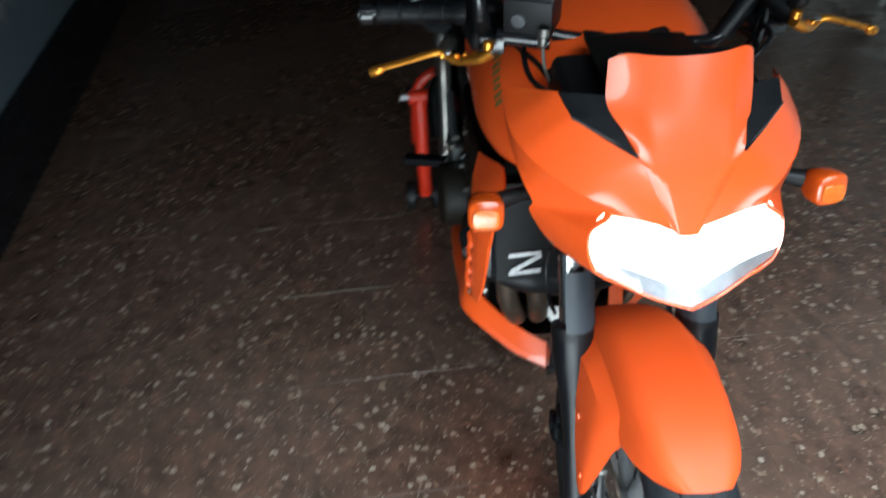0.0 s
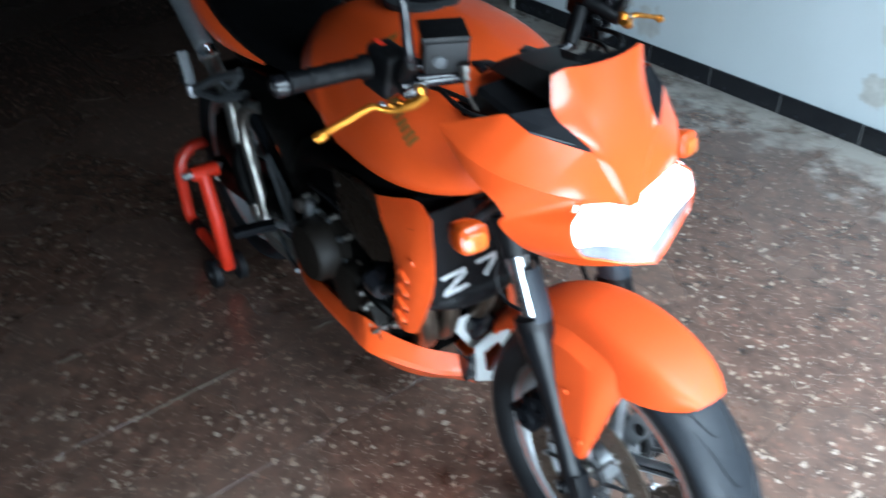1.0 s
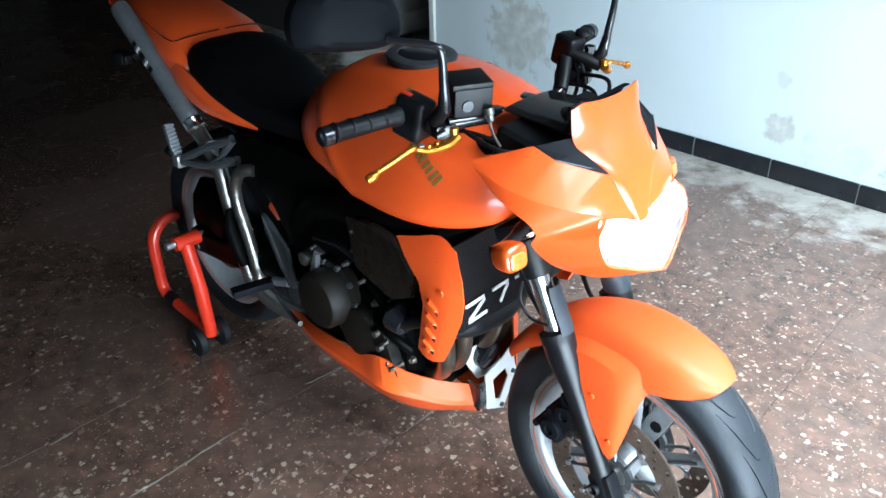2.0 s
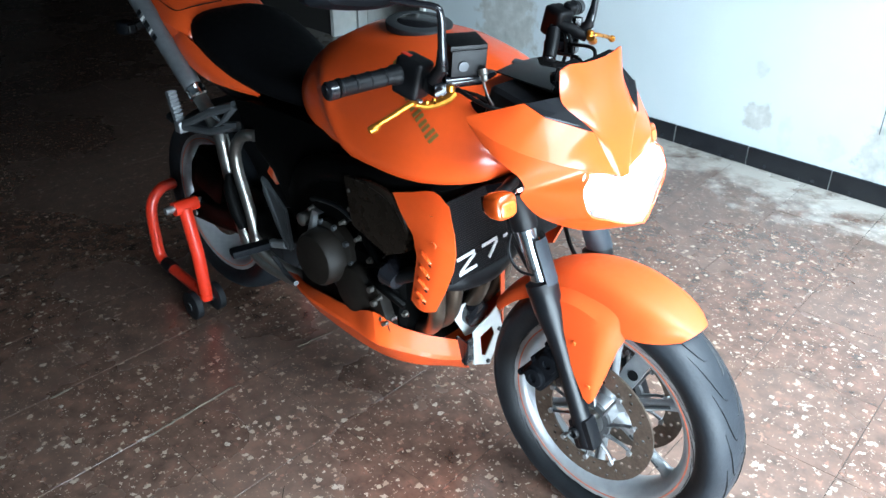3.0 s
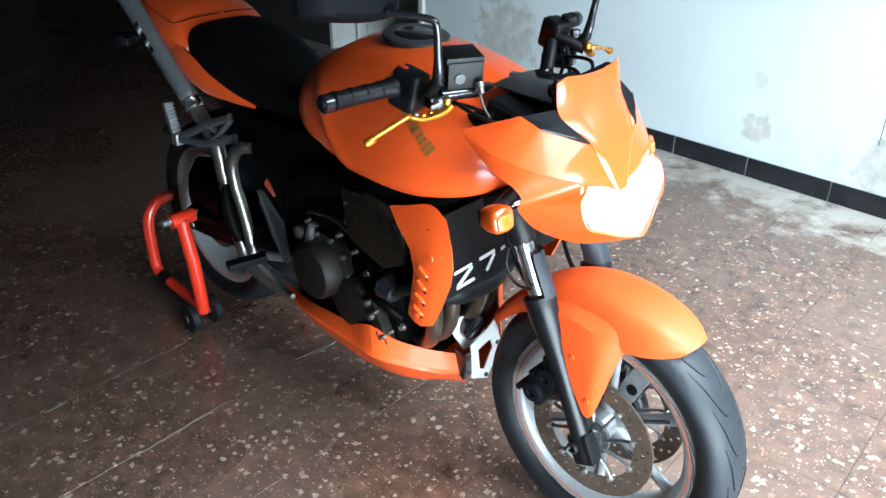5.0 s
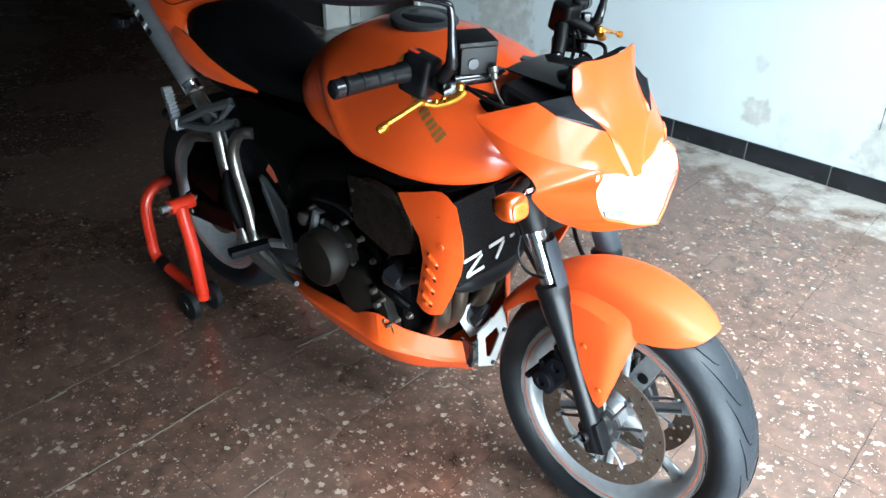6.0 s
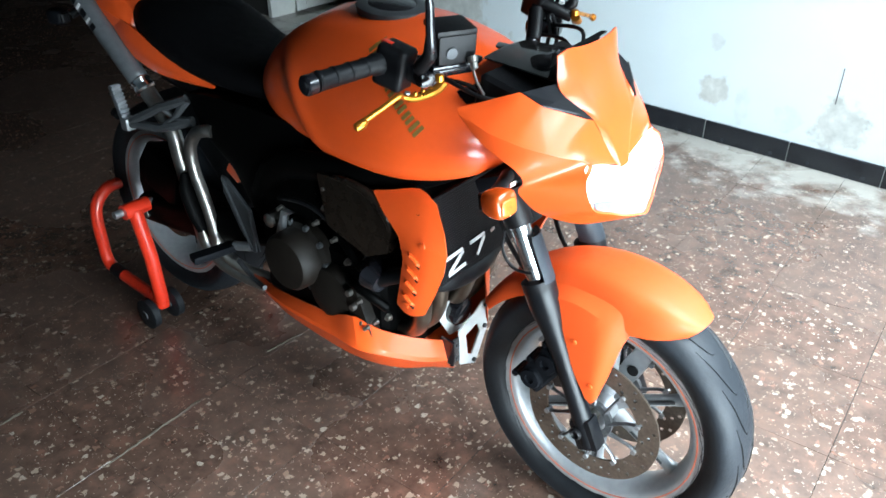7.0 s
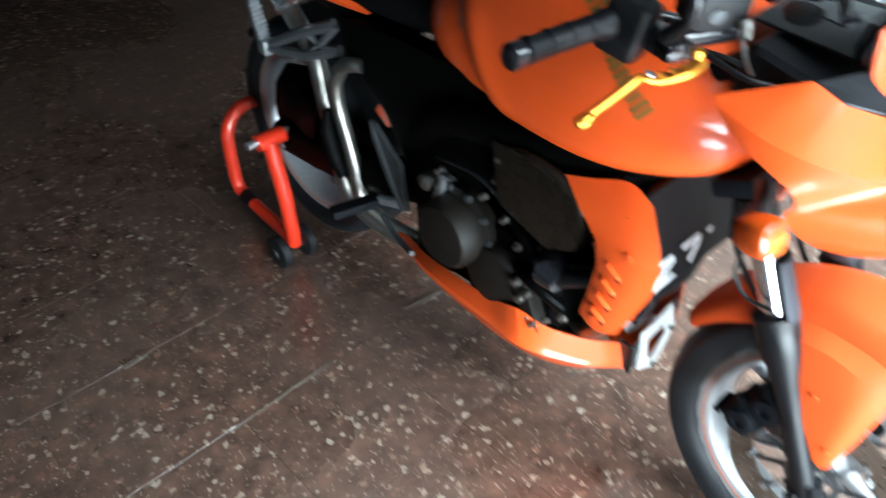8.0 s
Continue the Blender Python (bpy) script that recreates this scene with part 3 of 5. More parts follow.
def caliper(s):
    c = AX + Vector((-0.112, s * 0.083, 0.096))
    turn = Matrix.Rotation(radians(32), 3, "Y")
    bm = block(c, (0.066, 0.052, 0.125), 0.016, turn, None, 3)
    for dz in (-0.032, 0.032):
        q = c + turn @ Vector((0, 0, dz))
        lathe([(0, 0.004), (0, 0.029), (0.006, 0.029), (0.009, 0.024), (0.014, 0.022), (0.015, 0.011), (0.010, 0.010), (0.010, 0.003)], q + Vector((0, s * 0.020, 0)), (0, s, 0), 20, bm)
    for dz in (-0.064, 0.0, 0.064):
        q = c + turn @ Vector((-0.030, 0, dz))
        lathe([(-0.02, 0.003), (-0.02, 0.008), (0.024, 0.008), (0.026, 0.005), (0.026, 0.002)], q, (0, s, 0), 10, bm)
    ob = smooth(part("brake_caliper", bm, MATT, bike, "black brake caliper"))
    smooth(part("bracket", block(c + Vector((0.055, -s * 0.004, -0.012)), (0.075, 0.016, 0.040), 0.004, Matrix.Rotation(radians(-20), 3, "Y")), GLOSS, ob))
    smooth(part("brake_hose", tube(curve([c + Vector((0.0, 0, 0.05)), c + Vector((0.02, 0, 0.12)), along(0.60, s * 0.075, -0.05), along(0.70, s * 0.09, -0.06), along(0.80, s * 0.07, -0.04)], 6), 0.005, 8), BLACK, ob))


both(caliper)
smooth(part("speed_sensor_cable", tube(curve([(-0.170, -0.135, 0.719), (-0.174, -0.135, 0.680), (-0.161, -0.135, 0.653), (-0.139, -0.135, 0.641), (-0.105, -0.135, 0.645)], 6), 0.0032, 8), BLACK, bike, "thin black cable looped beside the fork"))


# Front fender: a crown over the tyre and two cheeks that reach down the fork legs.
def fender():
    rows = []
    for i in range(25):
        f = i / 24
        deg = 58 + 90 * f
        edge = float(np.interp(deg, [56, 62, 68, 77, 84, 110, 122, 148], [0.316, 0.290, 0.270, 0.254, 0.280, 0.286, 0.296, 0.312]))
        crown = float(np.interp(deg, [56, 70, 95, 120, 148], [0.334, 0.338, 0.342, 0.342, 0.338]))
        wide = float(np.interp(deg, [56, 58, 60, 64, 70, 78, 110, 148], [0.020, 0.036, 0.049, 0.062, 0.071, 0.076, 0.076, 0.070]))
        row = []
        for j in range(15):
            g = -1 + j / 7
            k = abs(g)
            y = math.copysign(wide * (1 - (1 - k) ** 1.7), g)
            r = crown - 0.010 * k ** 2 - (crown - 0.010 - edge) * max(0.0, (k - 0.45) / 0.55) ** 2.0
            a = radians(deg + 2.0 * k ** 2 * max(0, 1 - f / 0.2))
            row.append((AX.x + r * math.cos(a), y, AX.z + r * math.sin(a)))
        rows.append(row)
    ob = smooth(part("front_fender", sheet(rows, 0.004), ORANGE_MATT, bike, "satin orange front fender"), 60)
    for s in (-1, 1):
        grid = [
            [(0.094, 0.070, 0.590), (0.050, 0.073, 0.610), (-0.036, 0.074, 0.612), (-0.100, 0.074, 0.598)],
            [(0.084, 0.072, 0.552), (0.046, 0.094, 0.570), (-0.020, 0.100, 0.590), (-0.078, 0.100, 0.585)],
            [(0.074, 0.084, 0.520), (0.040, 0.104, 0.520), (-0.010, 0.106, 0.525), (-0.052, 0.106, 0.530)],
            [(0.060, 0.094, 0.450), (0.038, 0.106, 0.450), (0.012, 0.108, 0.450), (-0.018, 0.108, 0.452)],
            [(0.046, 0.102, 0.390), (0.040, 0.105, 0.380), (0.034, 0.107, 0.376), (0.022, 0.108, 0.384)],
        ]
        grid = creased([[(x, s * y, z) for x, y, z in r] for r in grid], 4)
        smooth(part("cheek", sheet(grid, 0.004 * s), ORANGE_MATT, ob), 24)
        for q in ((-0.014, 0.1075, 0.508), (0.031, 0.1085, 0.419)):
            smooth(part("bolt", lathe([(0, 0.002), (0, 0.006), (0.003, 0.0055), (0.004, 0.002)], (q[0], s * q[1], q[2]), (0, s, 0), 12), ORANGE, ob))


fender()


# Nose fairing.
def straight(points, n):
    """Points along straight spans, n to a span."""
    p = [Vector(q) for q in points]
    return [a.lerp(b, k / n) for a, b in zip(p, p[1:]) for k in range(n)] + [p[-1]]


def ruled(edge_a, edge_b, n, bulge, out):
    """Rows that span from one edge to another and swell by bulge along out."""
    out = Vector(out).normalized()
    return [[Vector(p).lerp(Vector(q), k / n) + out * (bulge * 4 * (k / n) * (1 - k / n)) for k in range(n + 1)] for p, q in zip(edge_a, edge_b)]


def nose():
    # Centre panel: arched at the top, with two horns, narrowing to a raised wedge above the lamp.
    edge = [(-0.101, 0.106, 1.060), (-0.094, 0.1035, 1.006), (-0.070, 0.086, 0.978), (-0.043, 0.070, 0.954), (-0.030, 0.047, 0.908), (-0.017, 0.022, 0.857)]
    spine = [(-0.088, 1.064), (-0.065, 1.014), (-0.046, 0.971), (-0.030, 0.929), (-0.021, 0.896), (-0.009, 0.849)]
    wedge = [0.3, 0.45, 0.6, 0.8, 1, 1]
    inset = [0.79, 0.90, 0.97, 1, 1, 1]
    top = []
    for i, ((ex, ey, ez), (sx, sz)) in enumerate(zip(edge, spine)):
        row = []
        for f in (-1, -0.92, -0.82, -0.72, -0.62, -0.42, -0.2, 0, 0.2, 0.42, 0.62, 0.72, 0.82, 0.92, 1):
            k = abs(f)
            flank = 0.12 * k * k + 0.88 * max(0.0, (k - 0.62) / 0.38)
            arch = k ** 1.55 * (1 - wedge[i]) + flank * wedge[i]
            horn = 0.009 * math.sin(math.pi * k ** 3) if i == 0 else 0.0
            row.append((sx + (ex - sx) * arch + 0.5 * horn, f * ey * (inset[i] if f > 0 else 1.0), sz + (ez - sz) * arch + horn))
        top.append(row)
    top = [list(q) for q in zip(*creased([list(q) for q in zip(*top)], 6))]
    fairing = smooth(part("nose_fairing", sheet(top, 0.004), ORANGE, bike, "gloss orange nose fairing"), 40)
    for s in (-1, 1):
        flip = lambda pts: [(x, -s * y, z) for x, y, z in pts]
        # Upper side panel, from its edge down to the long crease.
        high = straight(flip([(-0.233, -0.207, 0.970), (-0.139, -0.156, 1.004), (-0.099, -0.145, 0.984), (-0.070, -0.110, 0.970), (-0.043, -0.070, 0.954), (-0.030, -0.047, 0.908), (-0.017, -0.022, 0.857)]), 5)
        bend = curve(flip([(-0.230, -0.2085, 0.964), (-0.168, -0.212, 0.944), (-0.120, -0.200, 0.930), (-0.084, -0.178, 0.916), (-0.058, -0.152, 0.906), (-0.036, -0.126, 0.897), (-0.018, -0.106, 0.888)]), 5)
        smooth(part("side_panel", sheet(list(zip(*ruled(high, bend, 6, 0.002, (0.5, s * 0.5, 0.7)))), -0.004 * s), ORANGE, fairing, "creased orange side panel"), 30)
        # Lower side panel down to the scooped edge and the chin.
        low = curve(flip([(-0.227, -0.2090, 0.958), (-0.184, -0.207, 0.920), (-0.140, -0.203, 0.896), (-0.112, -0.197, 0.880), (-0.104, -0.186, 0.856), (-0.112, -0.187, 0.836), (-0.092, -0.160, 0.796), (-0.066, -0.118, 0.768), (-0.036, -0.070, 0.749), (0.000, 0.000, 0.741)]), 5)
        lamp_edge = curve(flip([(-0.230, -0.2085, 0.964), (-0.150, -0.209, 0.939), (-0.090, -0.183, 0.920), (-0.050, -0.144, 0.903), (-0.018, -0.107, 0.888), (-0.010, -0.135, 0.863), (0.006, -0.128, 0.815), (0.020, -0.083, 0.793), (0.032, -0.046, 0.777), (0.044, 0.000, 0.765)]), 5)
        smooth(part("chin_panel", sheet(list(zip(*ruled(low, lamp_edge, 6, 0.002, (0.4, s * 0.9, 0.0)))), 0.004 * s), ORANGE, fairing), 30)
        outer = [(-0.138, -0.153, 1.001), (-0.100, -0.143, 0.981), (-0.070, -0.109, 0.967), (-0.043, -0.071, 0.951)]
        inner = [(-0.104, -0.100, 1.010), (-0.086, -0.096, 0.988), (-0.062, -0.083, 0.969), (-0.043, -0.070, 0.952)]
        if s > 0:
            inner = [(x, y * g, z) for (x, y, z), g in zip(inner, (0.85, 0.87, 0.92, 0.99))]
        ins = [outer, [tuple((p + q) / 2 for p, q in zip(a, b)) for a, b in zip(outer, inner)], inner]
        ins = [[(x, -s * y, z) for x, y, z in r] for r in ins]
        part("insert", sheet(ins, -0.004 * s), INSERT, fairing, "satin black triangular vent insert")
        part("insert_edge", tube([(-0.099, -s * -0.1455, 0.9855), (-0.070, -s * -0.1105, 0.9715), (-0.044, -s * -0.0715, 0.9555)], 0.0015, 6), GREYMETAL, fairing, "thin grey edge trim")
    # Headlight: lit reflector bowl and clear lens.
    up = [(-0.010, -0.134, 0.863), (-0.018, -0.106, 0.888), (-0.021, -0.055, 0.868), (-0.013, 0, 0.846), (-0.021, 0.055, 0.868), (-0.018, 0.106, 0.888), (-0.010, 0.134, 0.863)]
    mid = [(0.003, -0.132, 0.840), (0.004, -0.100, 0.845), (0.008, -0.05, 0.826), (0.017, 0, 0.806), (0.008, 0.05, 0.826), (0.004, 0.100, 0.845), (0.003, 0.132, 0.840)]
    dn = [(0.008, -0.125, 0.815), (0.020, -0.083, 0.794), (0.032, -0.046, 0.778), (0.044, 0, 0.766), (0.032, 0.046, 0.778), (0.020, 0.083, 0.794), (0.008, 0.125, 0.815)]
    grid = densify([up, mid, dn], 4)
    bowl = [[q + Vector((-0.006, 0, 0)) for q in r] for r in grid]
    lamp = smooth(part("headlight", sheet(bowl[:7], 0.003), HEADLAMP, bike, "lit headlight glowing white"), 60)
    smooth(part("reflector", sheet(bowl[6:], 0.003), ALLOY, lamp, "unlit silver lower reflector"), 60)
    lens = smooth(part("lens", sheet(grid, 0.002), LENS, lamp, "clear headlight glass"), 60)
    lens.visible_shadow = False
    # Instrument housing with its little smoked screen behind the nose.
    slab_rows = [[(x, y * w - 0.012, z - 0.6 * y * y) for y in (-0.09, -0.05, 0, 0.05, 0.09)] for x, z, w in ((-0.112, 1.018, 0.95), (-0.160, 1.022, 0.92), (-0.215, 1.024, 0.87), (-0.265, 1.026, 0.82))]
    dash = smooth(part("dash", block((-0.180, 0, 0.962), (0.135, 0.28, 0.078), 0.02, Matrix.Rotation(radians(14), 3, "Y"), None, 3), BLACK, bike, "black instrument surround"))
    smooth(part("screen", sheet(slab_rows, 0.003), SMOKED, dash, "small smoked see-through screen"))
    smooth(part("screen_edge", tube(curve(slab_rows[-1], 4), 0.0018, 6), WHITE, dash, "bright cut edge of the screen"))
    smooth(part("clock", lathe([(0, 0.01), (0.0, 0.038), (0.014, 0.040), (0.018, 0.036), (0.018, 0.004)], (-0.195, 0.0, 1.000), (-0.35, 0, 0.94), 28), GLOSS, dash))
    rim = []
    for i in range(9):
        g = -1 + i / 4
        rim.append([(-0.112 - 0.022 * (1 - g * g), 0.090 * g, 1.060 - 0.018 * (1 - g * g)), (-0.122 - 0.022 * (1 - g * g), 0.086 * g, 1.060 - 0.018 * (1 - g * g)), (-0.130 - 0.020 * (1 - g * g), 0.082 * g, 1.030 - 0.010 * (1 - g * g))])
    smooth(part("nose_lip", sheet(rim, 0.003), BLACK, dash))
    # The nose sits a little askew: its left half is narrower, further ahead and higher.
    for ob in (fairing, *fairing.children, lamp, *lamp.children):
        for v in ob.data.vertices:
            if v.co.y > 0:
                v.co.y *= 0.89
            askew = max(0.0, v.co.y + 0.07)
            v.co.x += 0.09 * askew
            v.co.z += 0.06 * askew
    return fairing


nose()


def rounded(c, turn, w, h, power=3.4, n=20):
    """A rounded rectangle across the local x axis."""
    ring = []
    for k in range(n):
        a = 2 * math.pi * k / n
        p, q = math.cos(a), math.sin(a)
        ring.append(c + turn @ Vector((0, w * math.copysign(abs(p) ** (2 / power), p), h * math.copysign(abs(q) ** (2 / power), q))))
    return ring


def signal_lamp(name, c0, turn, size, parent, body):
    bm = bmesh.new()
    skin(bm, [rounded(c0 + turn @ Vector((d, 0, 0)), turn, 0.026 * k * size, 0.025 * k * size) for d, k in ((-0.026, 0.62), (-0.018, 0.86), (-0.004, 0.98), (0.010, 1.0), (0.018, 0.97), (0.022, 0.86))])
    lens = smooth(part(name, bm, body, parent, "amber turn signal" if body is AMBER else "black rear turn signal with amber lens"), 60)
    face = bmesh.new()
    skin(face, [rounded(c0 + turn @ Vector((d, 0, -0.004 * size)), turn, 0.019 * k * size, 0.015 * k * size, 4.0) for d, k in ((0.020, 1.0), (0.0255, 0.95), (0.0265, 0.8))])
    smooth(part("lens_face", face, AMBERFACE, lens, "paler lens window"), 60)
    smooth(part("backing", block(c0 + turn @ Vector((-0.027, 0, 0)), (0.014, 0.030 * size, 0.030 * size), 0.006, turn, None, 3), BLACK, lens, "black lamp housing"), 60)
    return lens


def turn_signal(s):
    c0 = Vector((-0.112, s * 0.250, 0.842))
    lens = signal_lamp("turn_signal", c0, Matrix.Rotation(s * radians(7), 3, "Z") @ Matrix.Rotation(radians(-10), 3, "Y"), 1.0, bike, AMBER)
    smooth(part("stalk", tube(curve([(-0.160, s * 0.150, 0.842), (-0.142, s * 0.195, 0.846), (-0.132, s * 0.228, 0.843)], 4), [0.013, 0.011, 0.014], 12), BLACK, lens, "black rubber stalk"))
    rear = signal_lamp("rear_turn_signal", Vector((-1.66, s * 0.165, 0.900)), Matrix.Rotation(radians(180 - s * 10), 3, "Z"), 0.9, bike, MATT)
    smooth(part("stalk", tube([(-1.63, s * 0.145, 0.905), (-1.61, s * 0.08, 0.93)], [0.014, 0.010], 10), BLACK, rear, "black rubber stalk"))


both(turn_signal)


# Handlebar with its fittings.
def bar():
    pts = [(-0.405, -0.40, 1.025), (-0.385, -0.25, 1.027), (-0.362, -0.17, 1.020), (-0.335, -0.10, 0.998), (-0.33, 0, 0.990)]
    ob = smooth(part("handlebar", tube(curve(pts + [(-0.318, 0.09, 0.985), (-0.300, 0.14, 1.000), (-0.325, 0.185, 1.045), (-0.352, 0.23, 1.060), (-0.405, 0.40, 1.058)], 5), 0.011, 14), GLOSS, bike, "black tubular handlebar"))
    for y in (-0.05, 0.05):
        smooth(part("riser", block((-0.325, y, 0.975), (0.045, 0.035, 0.065), 0.006), GLOSS, ob))
    smooth(part("bar_sleeve", tube([(-0.300, 0.138, 0.998), (-0.312, 0.162, 1.022), (-0.327, 0.187, 1.047)], 0.0155, 14), BLACK, ob))
    for s in (-1, 1):
        high = 0.033 if s > 0 else 0.0
        ahead = 0.022 if s > 0 else 0.0
        grip = tube([(-0.381 + ahead, s * 0.238, 1.027 + high), (-0.3835 + ahead, s * 0.252, 1.027 + high), (-0.384 + ahead, s * 0.256, 1.027 + high), (-0.4015, s * 0.368, 1.0235 + high), (-0.402, s * 0.374, 1.0235 + high)], [0.020, 0.020, 0.0168, 0.0168, 0.018], 20)
        g = smooth(part("grip", grip, GRIP, ob, "black rubber grip"), 60)
        for k in range(4):
            f = k / 3
            bm = lathe([(0, 0.0165), (0.001, 0.0176), (0.0045, 0.0176), (0.0055, 0.0165)], Vector((-0.386 + ahead, s * 0.270, 1.027 + high)).lerp(Vector((-0.400, s * 0.366, 1.0257 + high)), f), Vector((-0.0175, s * 0.123, -0.0015)), 18)
            part("grip_ring", bm, GRIP, ob)
        smooth(part("bar_end", lathe([(0, 0.010), (0, 0.0178), (0.017, 0.0178), (0.020, 0.015), (0.020, 0.004)], (-0.4015, s * 0.378, 1.0235 + high), (-0.13, s, -0.01), 20), GLOSS, ob, "black bar end weight"))
        turn = Matrix.Rotation(s * radians(-8), 3, "Z") @ Matrix.Rotation(radians(14), 3, "Y")
        lift = 0.030 if s > 0 else 0.0
        sw = smooth(part("switch_housing", block((-0.368 + lift, s * 0.213, 1.020 + 1.35 * lift), (0.062 - 0.3 * lift, 0.050, 0.078 - 0.4 * lift), 0.014, turn, None, 3), BLACK, ob, "black switch housing"), 50)
        if s > 0:
            smooth(part("clutch_perch", tube([(-0.322, 0.200, 1.058), (-0.295, 0.215, 1.048), (-0.268, 0.232, 1.034)], [0.013, 0.0145, 0.012], 12), BLACK, ob), 50)
            smooth(part("choke_boss", lathe([(0, 0.006), (0, 0.017), (0.014, 0.017), (0.018, 0.012), (0.018, 0.004)], (-0.322, 0.236, 1.082), (0.3, 0, 1), 16), BLACK, ob))
            for k in range(2):
                smooth(part("clutch_cable", tube(curve([(-0.312 + 0.012 * k, 0.205, 1.045), (-0.292 + 0.016 * k, 0.190, 1.010), (-0.290 + 0.020 * k, 0.175, 0.975), (-0.270, 0.120, 0.93)], 6), 0.0045, 8), BLACK, ob))
            smooth(part("mirror_nut", lathe([(0, 0.004), (0, 0.012), (0.016, 0.012), (0.018, 0.006)], (-0.292, 0.226, 1.058), (0, 0, 1), 6), GLOSS, ob))
        smooth(part("button", block((-0.378 + lift, s * 0.218, 1.060 + lift), (0.022, 0.012, 0.008), 0.003, turn), RED if s < 0 else BLACK, sw))
        smooth(part("screw", lathe([(0, 0.001), (0, 0.005), (0.003, 0.004), (0.003, 0.001)], (-0.340 + lift * 0.8, s * 0.200, 1.030 + lift), (1, 0, 0.2), 10), GREYMETAL, sw))
        # Perch, lever and adjuster.
        perch = smooth(part("lever_perch", block((-0.315, s * 0.205, 1.012), (0.075, 0.040, 0.026), 0.008, Matrix.Rotation(s * radians(20), 3, "Z")), GLOSS, ob))
        up = 0.022 if s > 0 else 0.0
        lever = [(-0.252, s * 0.222, 1.014), (-0.256, s * 0.240, 1.004), (-0.276, s * 0.266, 0.995), (-0.288, s * 0.284, 0.999), (-0.287, s * 0.298, 1.003), (-0.290, s * 0.335, 0.993), (-0.295, s * 0.376, 0.981)]
        lv = smooth(part("lever", tube(curve([(x, y, z + up) for x, y, z in lever], 5), [0.010, 0.010, 0.0085, 0.0066, 0.0058, 0.0054, 0.0054], 10, None, 0.8), GOLD, ob, "gold anodised lever"))
        smooth(part("lever_ball", tube([(-0.290, s * 0.371, 0.981 + up), (-0.292, s * 0.375, 0.980 + up), (-0.295, s * 0.383, 0.977 + up), (-0.298, s * 0.390, 0.974 + up), (-0.299, s * 0.392, 0.973 + up)], [0.003, 0.0072, 0.0085, 0.0072, 0.003], 12), GOLD, lv))
        bm = lathe([(0, 0.002), (0, 0.008), (0.010, 0.008), (0.012, 0.004)], (-0.256, s * 0.226, 1.018 + up), (0, 0, 1), 12)
        for k in range(3):
            lathe([(0, 0.002), (0, 0.0040), (0.007, 0.0040), (0.008, 0.002)], (-0.262 - 0.007 * k, s * (0.244 + 0.012 * k), 1.004 + up - 0.003 * k), (0.1, 0, 1), 8, bm)
        smooth(part("adjuster", bm, GOLD, lv))
        smooth(part("pivot_bolt", lathe([(0, 0.001), (0, 0.0055), (0.003, 0.005), (0.0035, 0.001)], (-0.283, s * 0.279, 1.004 + up), (0.2, 0, 1), 10), ALLOY, lv))
    # Brake fluid reservoir.
    turn = Matrix.Rotation(radians(-28), 3, "Z") @ Matrix.Rotation(radians(8), 3, "Y")
    res = smooth(part("brake_reservoir", block((-0.285, -0.158, 1.062), (0.062, 0.070, 0.052), 0.005, turn), BLACK, ob, "square black brake fluid reservoir"))
    smooth(part("lid", block((-0.2865, -0.158, 1.091), (0.066, 0.074, 0.011), 0.003, turn), BLACK, res))
    smooth(part("sight_glass", lathe([(0, 0.002), (0, 0.0105), (0.003, 0.010), (0.0035, 0.002)], Vector((-0.285, -0.158, 1.058)) + turn @ Vector((0.031, -0.012, 0)), turn @ Vector((1, 0, 0)), 18), GREYMETAL, res))
    smooth(part("master_cylinder", tube([(-0.292, -0.205, 1.022), (-0.262, -0.135, 1.022)], 0.013, 14), GLOSS, ob))
    smooth(part("banjo_bolt", lathe([(0, 0.004), (0, 0.009), (0.010, 0.009), (0.012, 0.0065), (0.022, 0.0065), (0.024, 0.003)], (-0.243, -0.152, 1.046), (0.35, -0.1, -0.9), 12), STEEL, ob))
    smooth(part("hose", tube(curve([(-0.243, -0.152, 1.030), (-0.232, -0.150, 1.000), (-0.222, -0.143, 0.978)], 5), 0.0024, 8), STEEL, ob, "braided steel brake hose"))
    for pts in ([(-0.33, -0.18, 1.00), (-0.24, -0.15, 0.99), (-0.20, -0.10, 0.93), (-0.24, -0.05, 0.86)], [(-0.33, 0.18, 1.00), (-0.24, 0.17, 1.0), (-0.19, 0.10, 0.95), (-0.24, 0.05, 0.86)],
                [(-0.34, -0.16, 1.01), (-0.22, -0.17, 0.985), (-0.18, -0.11, 0.96), (-0.2, -0.03, 0.90)], [(-0.30, 0.2, 1.02), (-0.20, 0.16, 1.03), (-0.18, 0.09, 0.98), (-0.22, 0.0, 0.90)]):
        smooth(part("cable", tube(curve(pts, 6), 0.0042, 8), BLACK, ob))


bar()


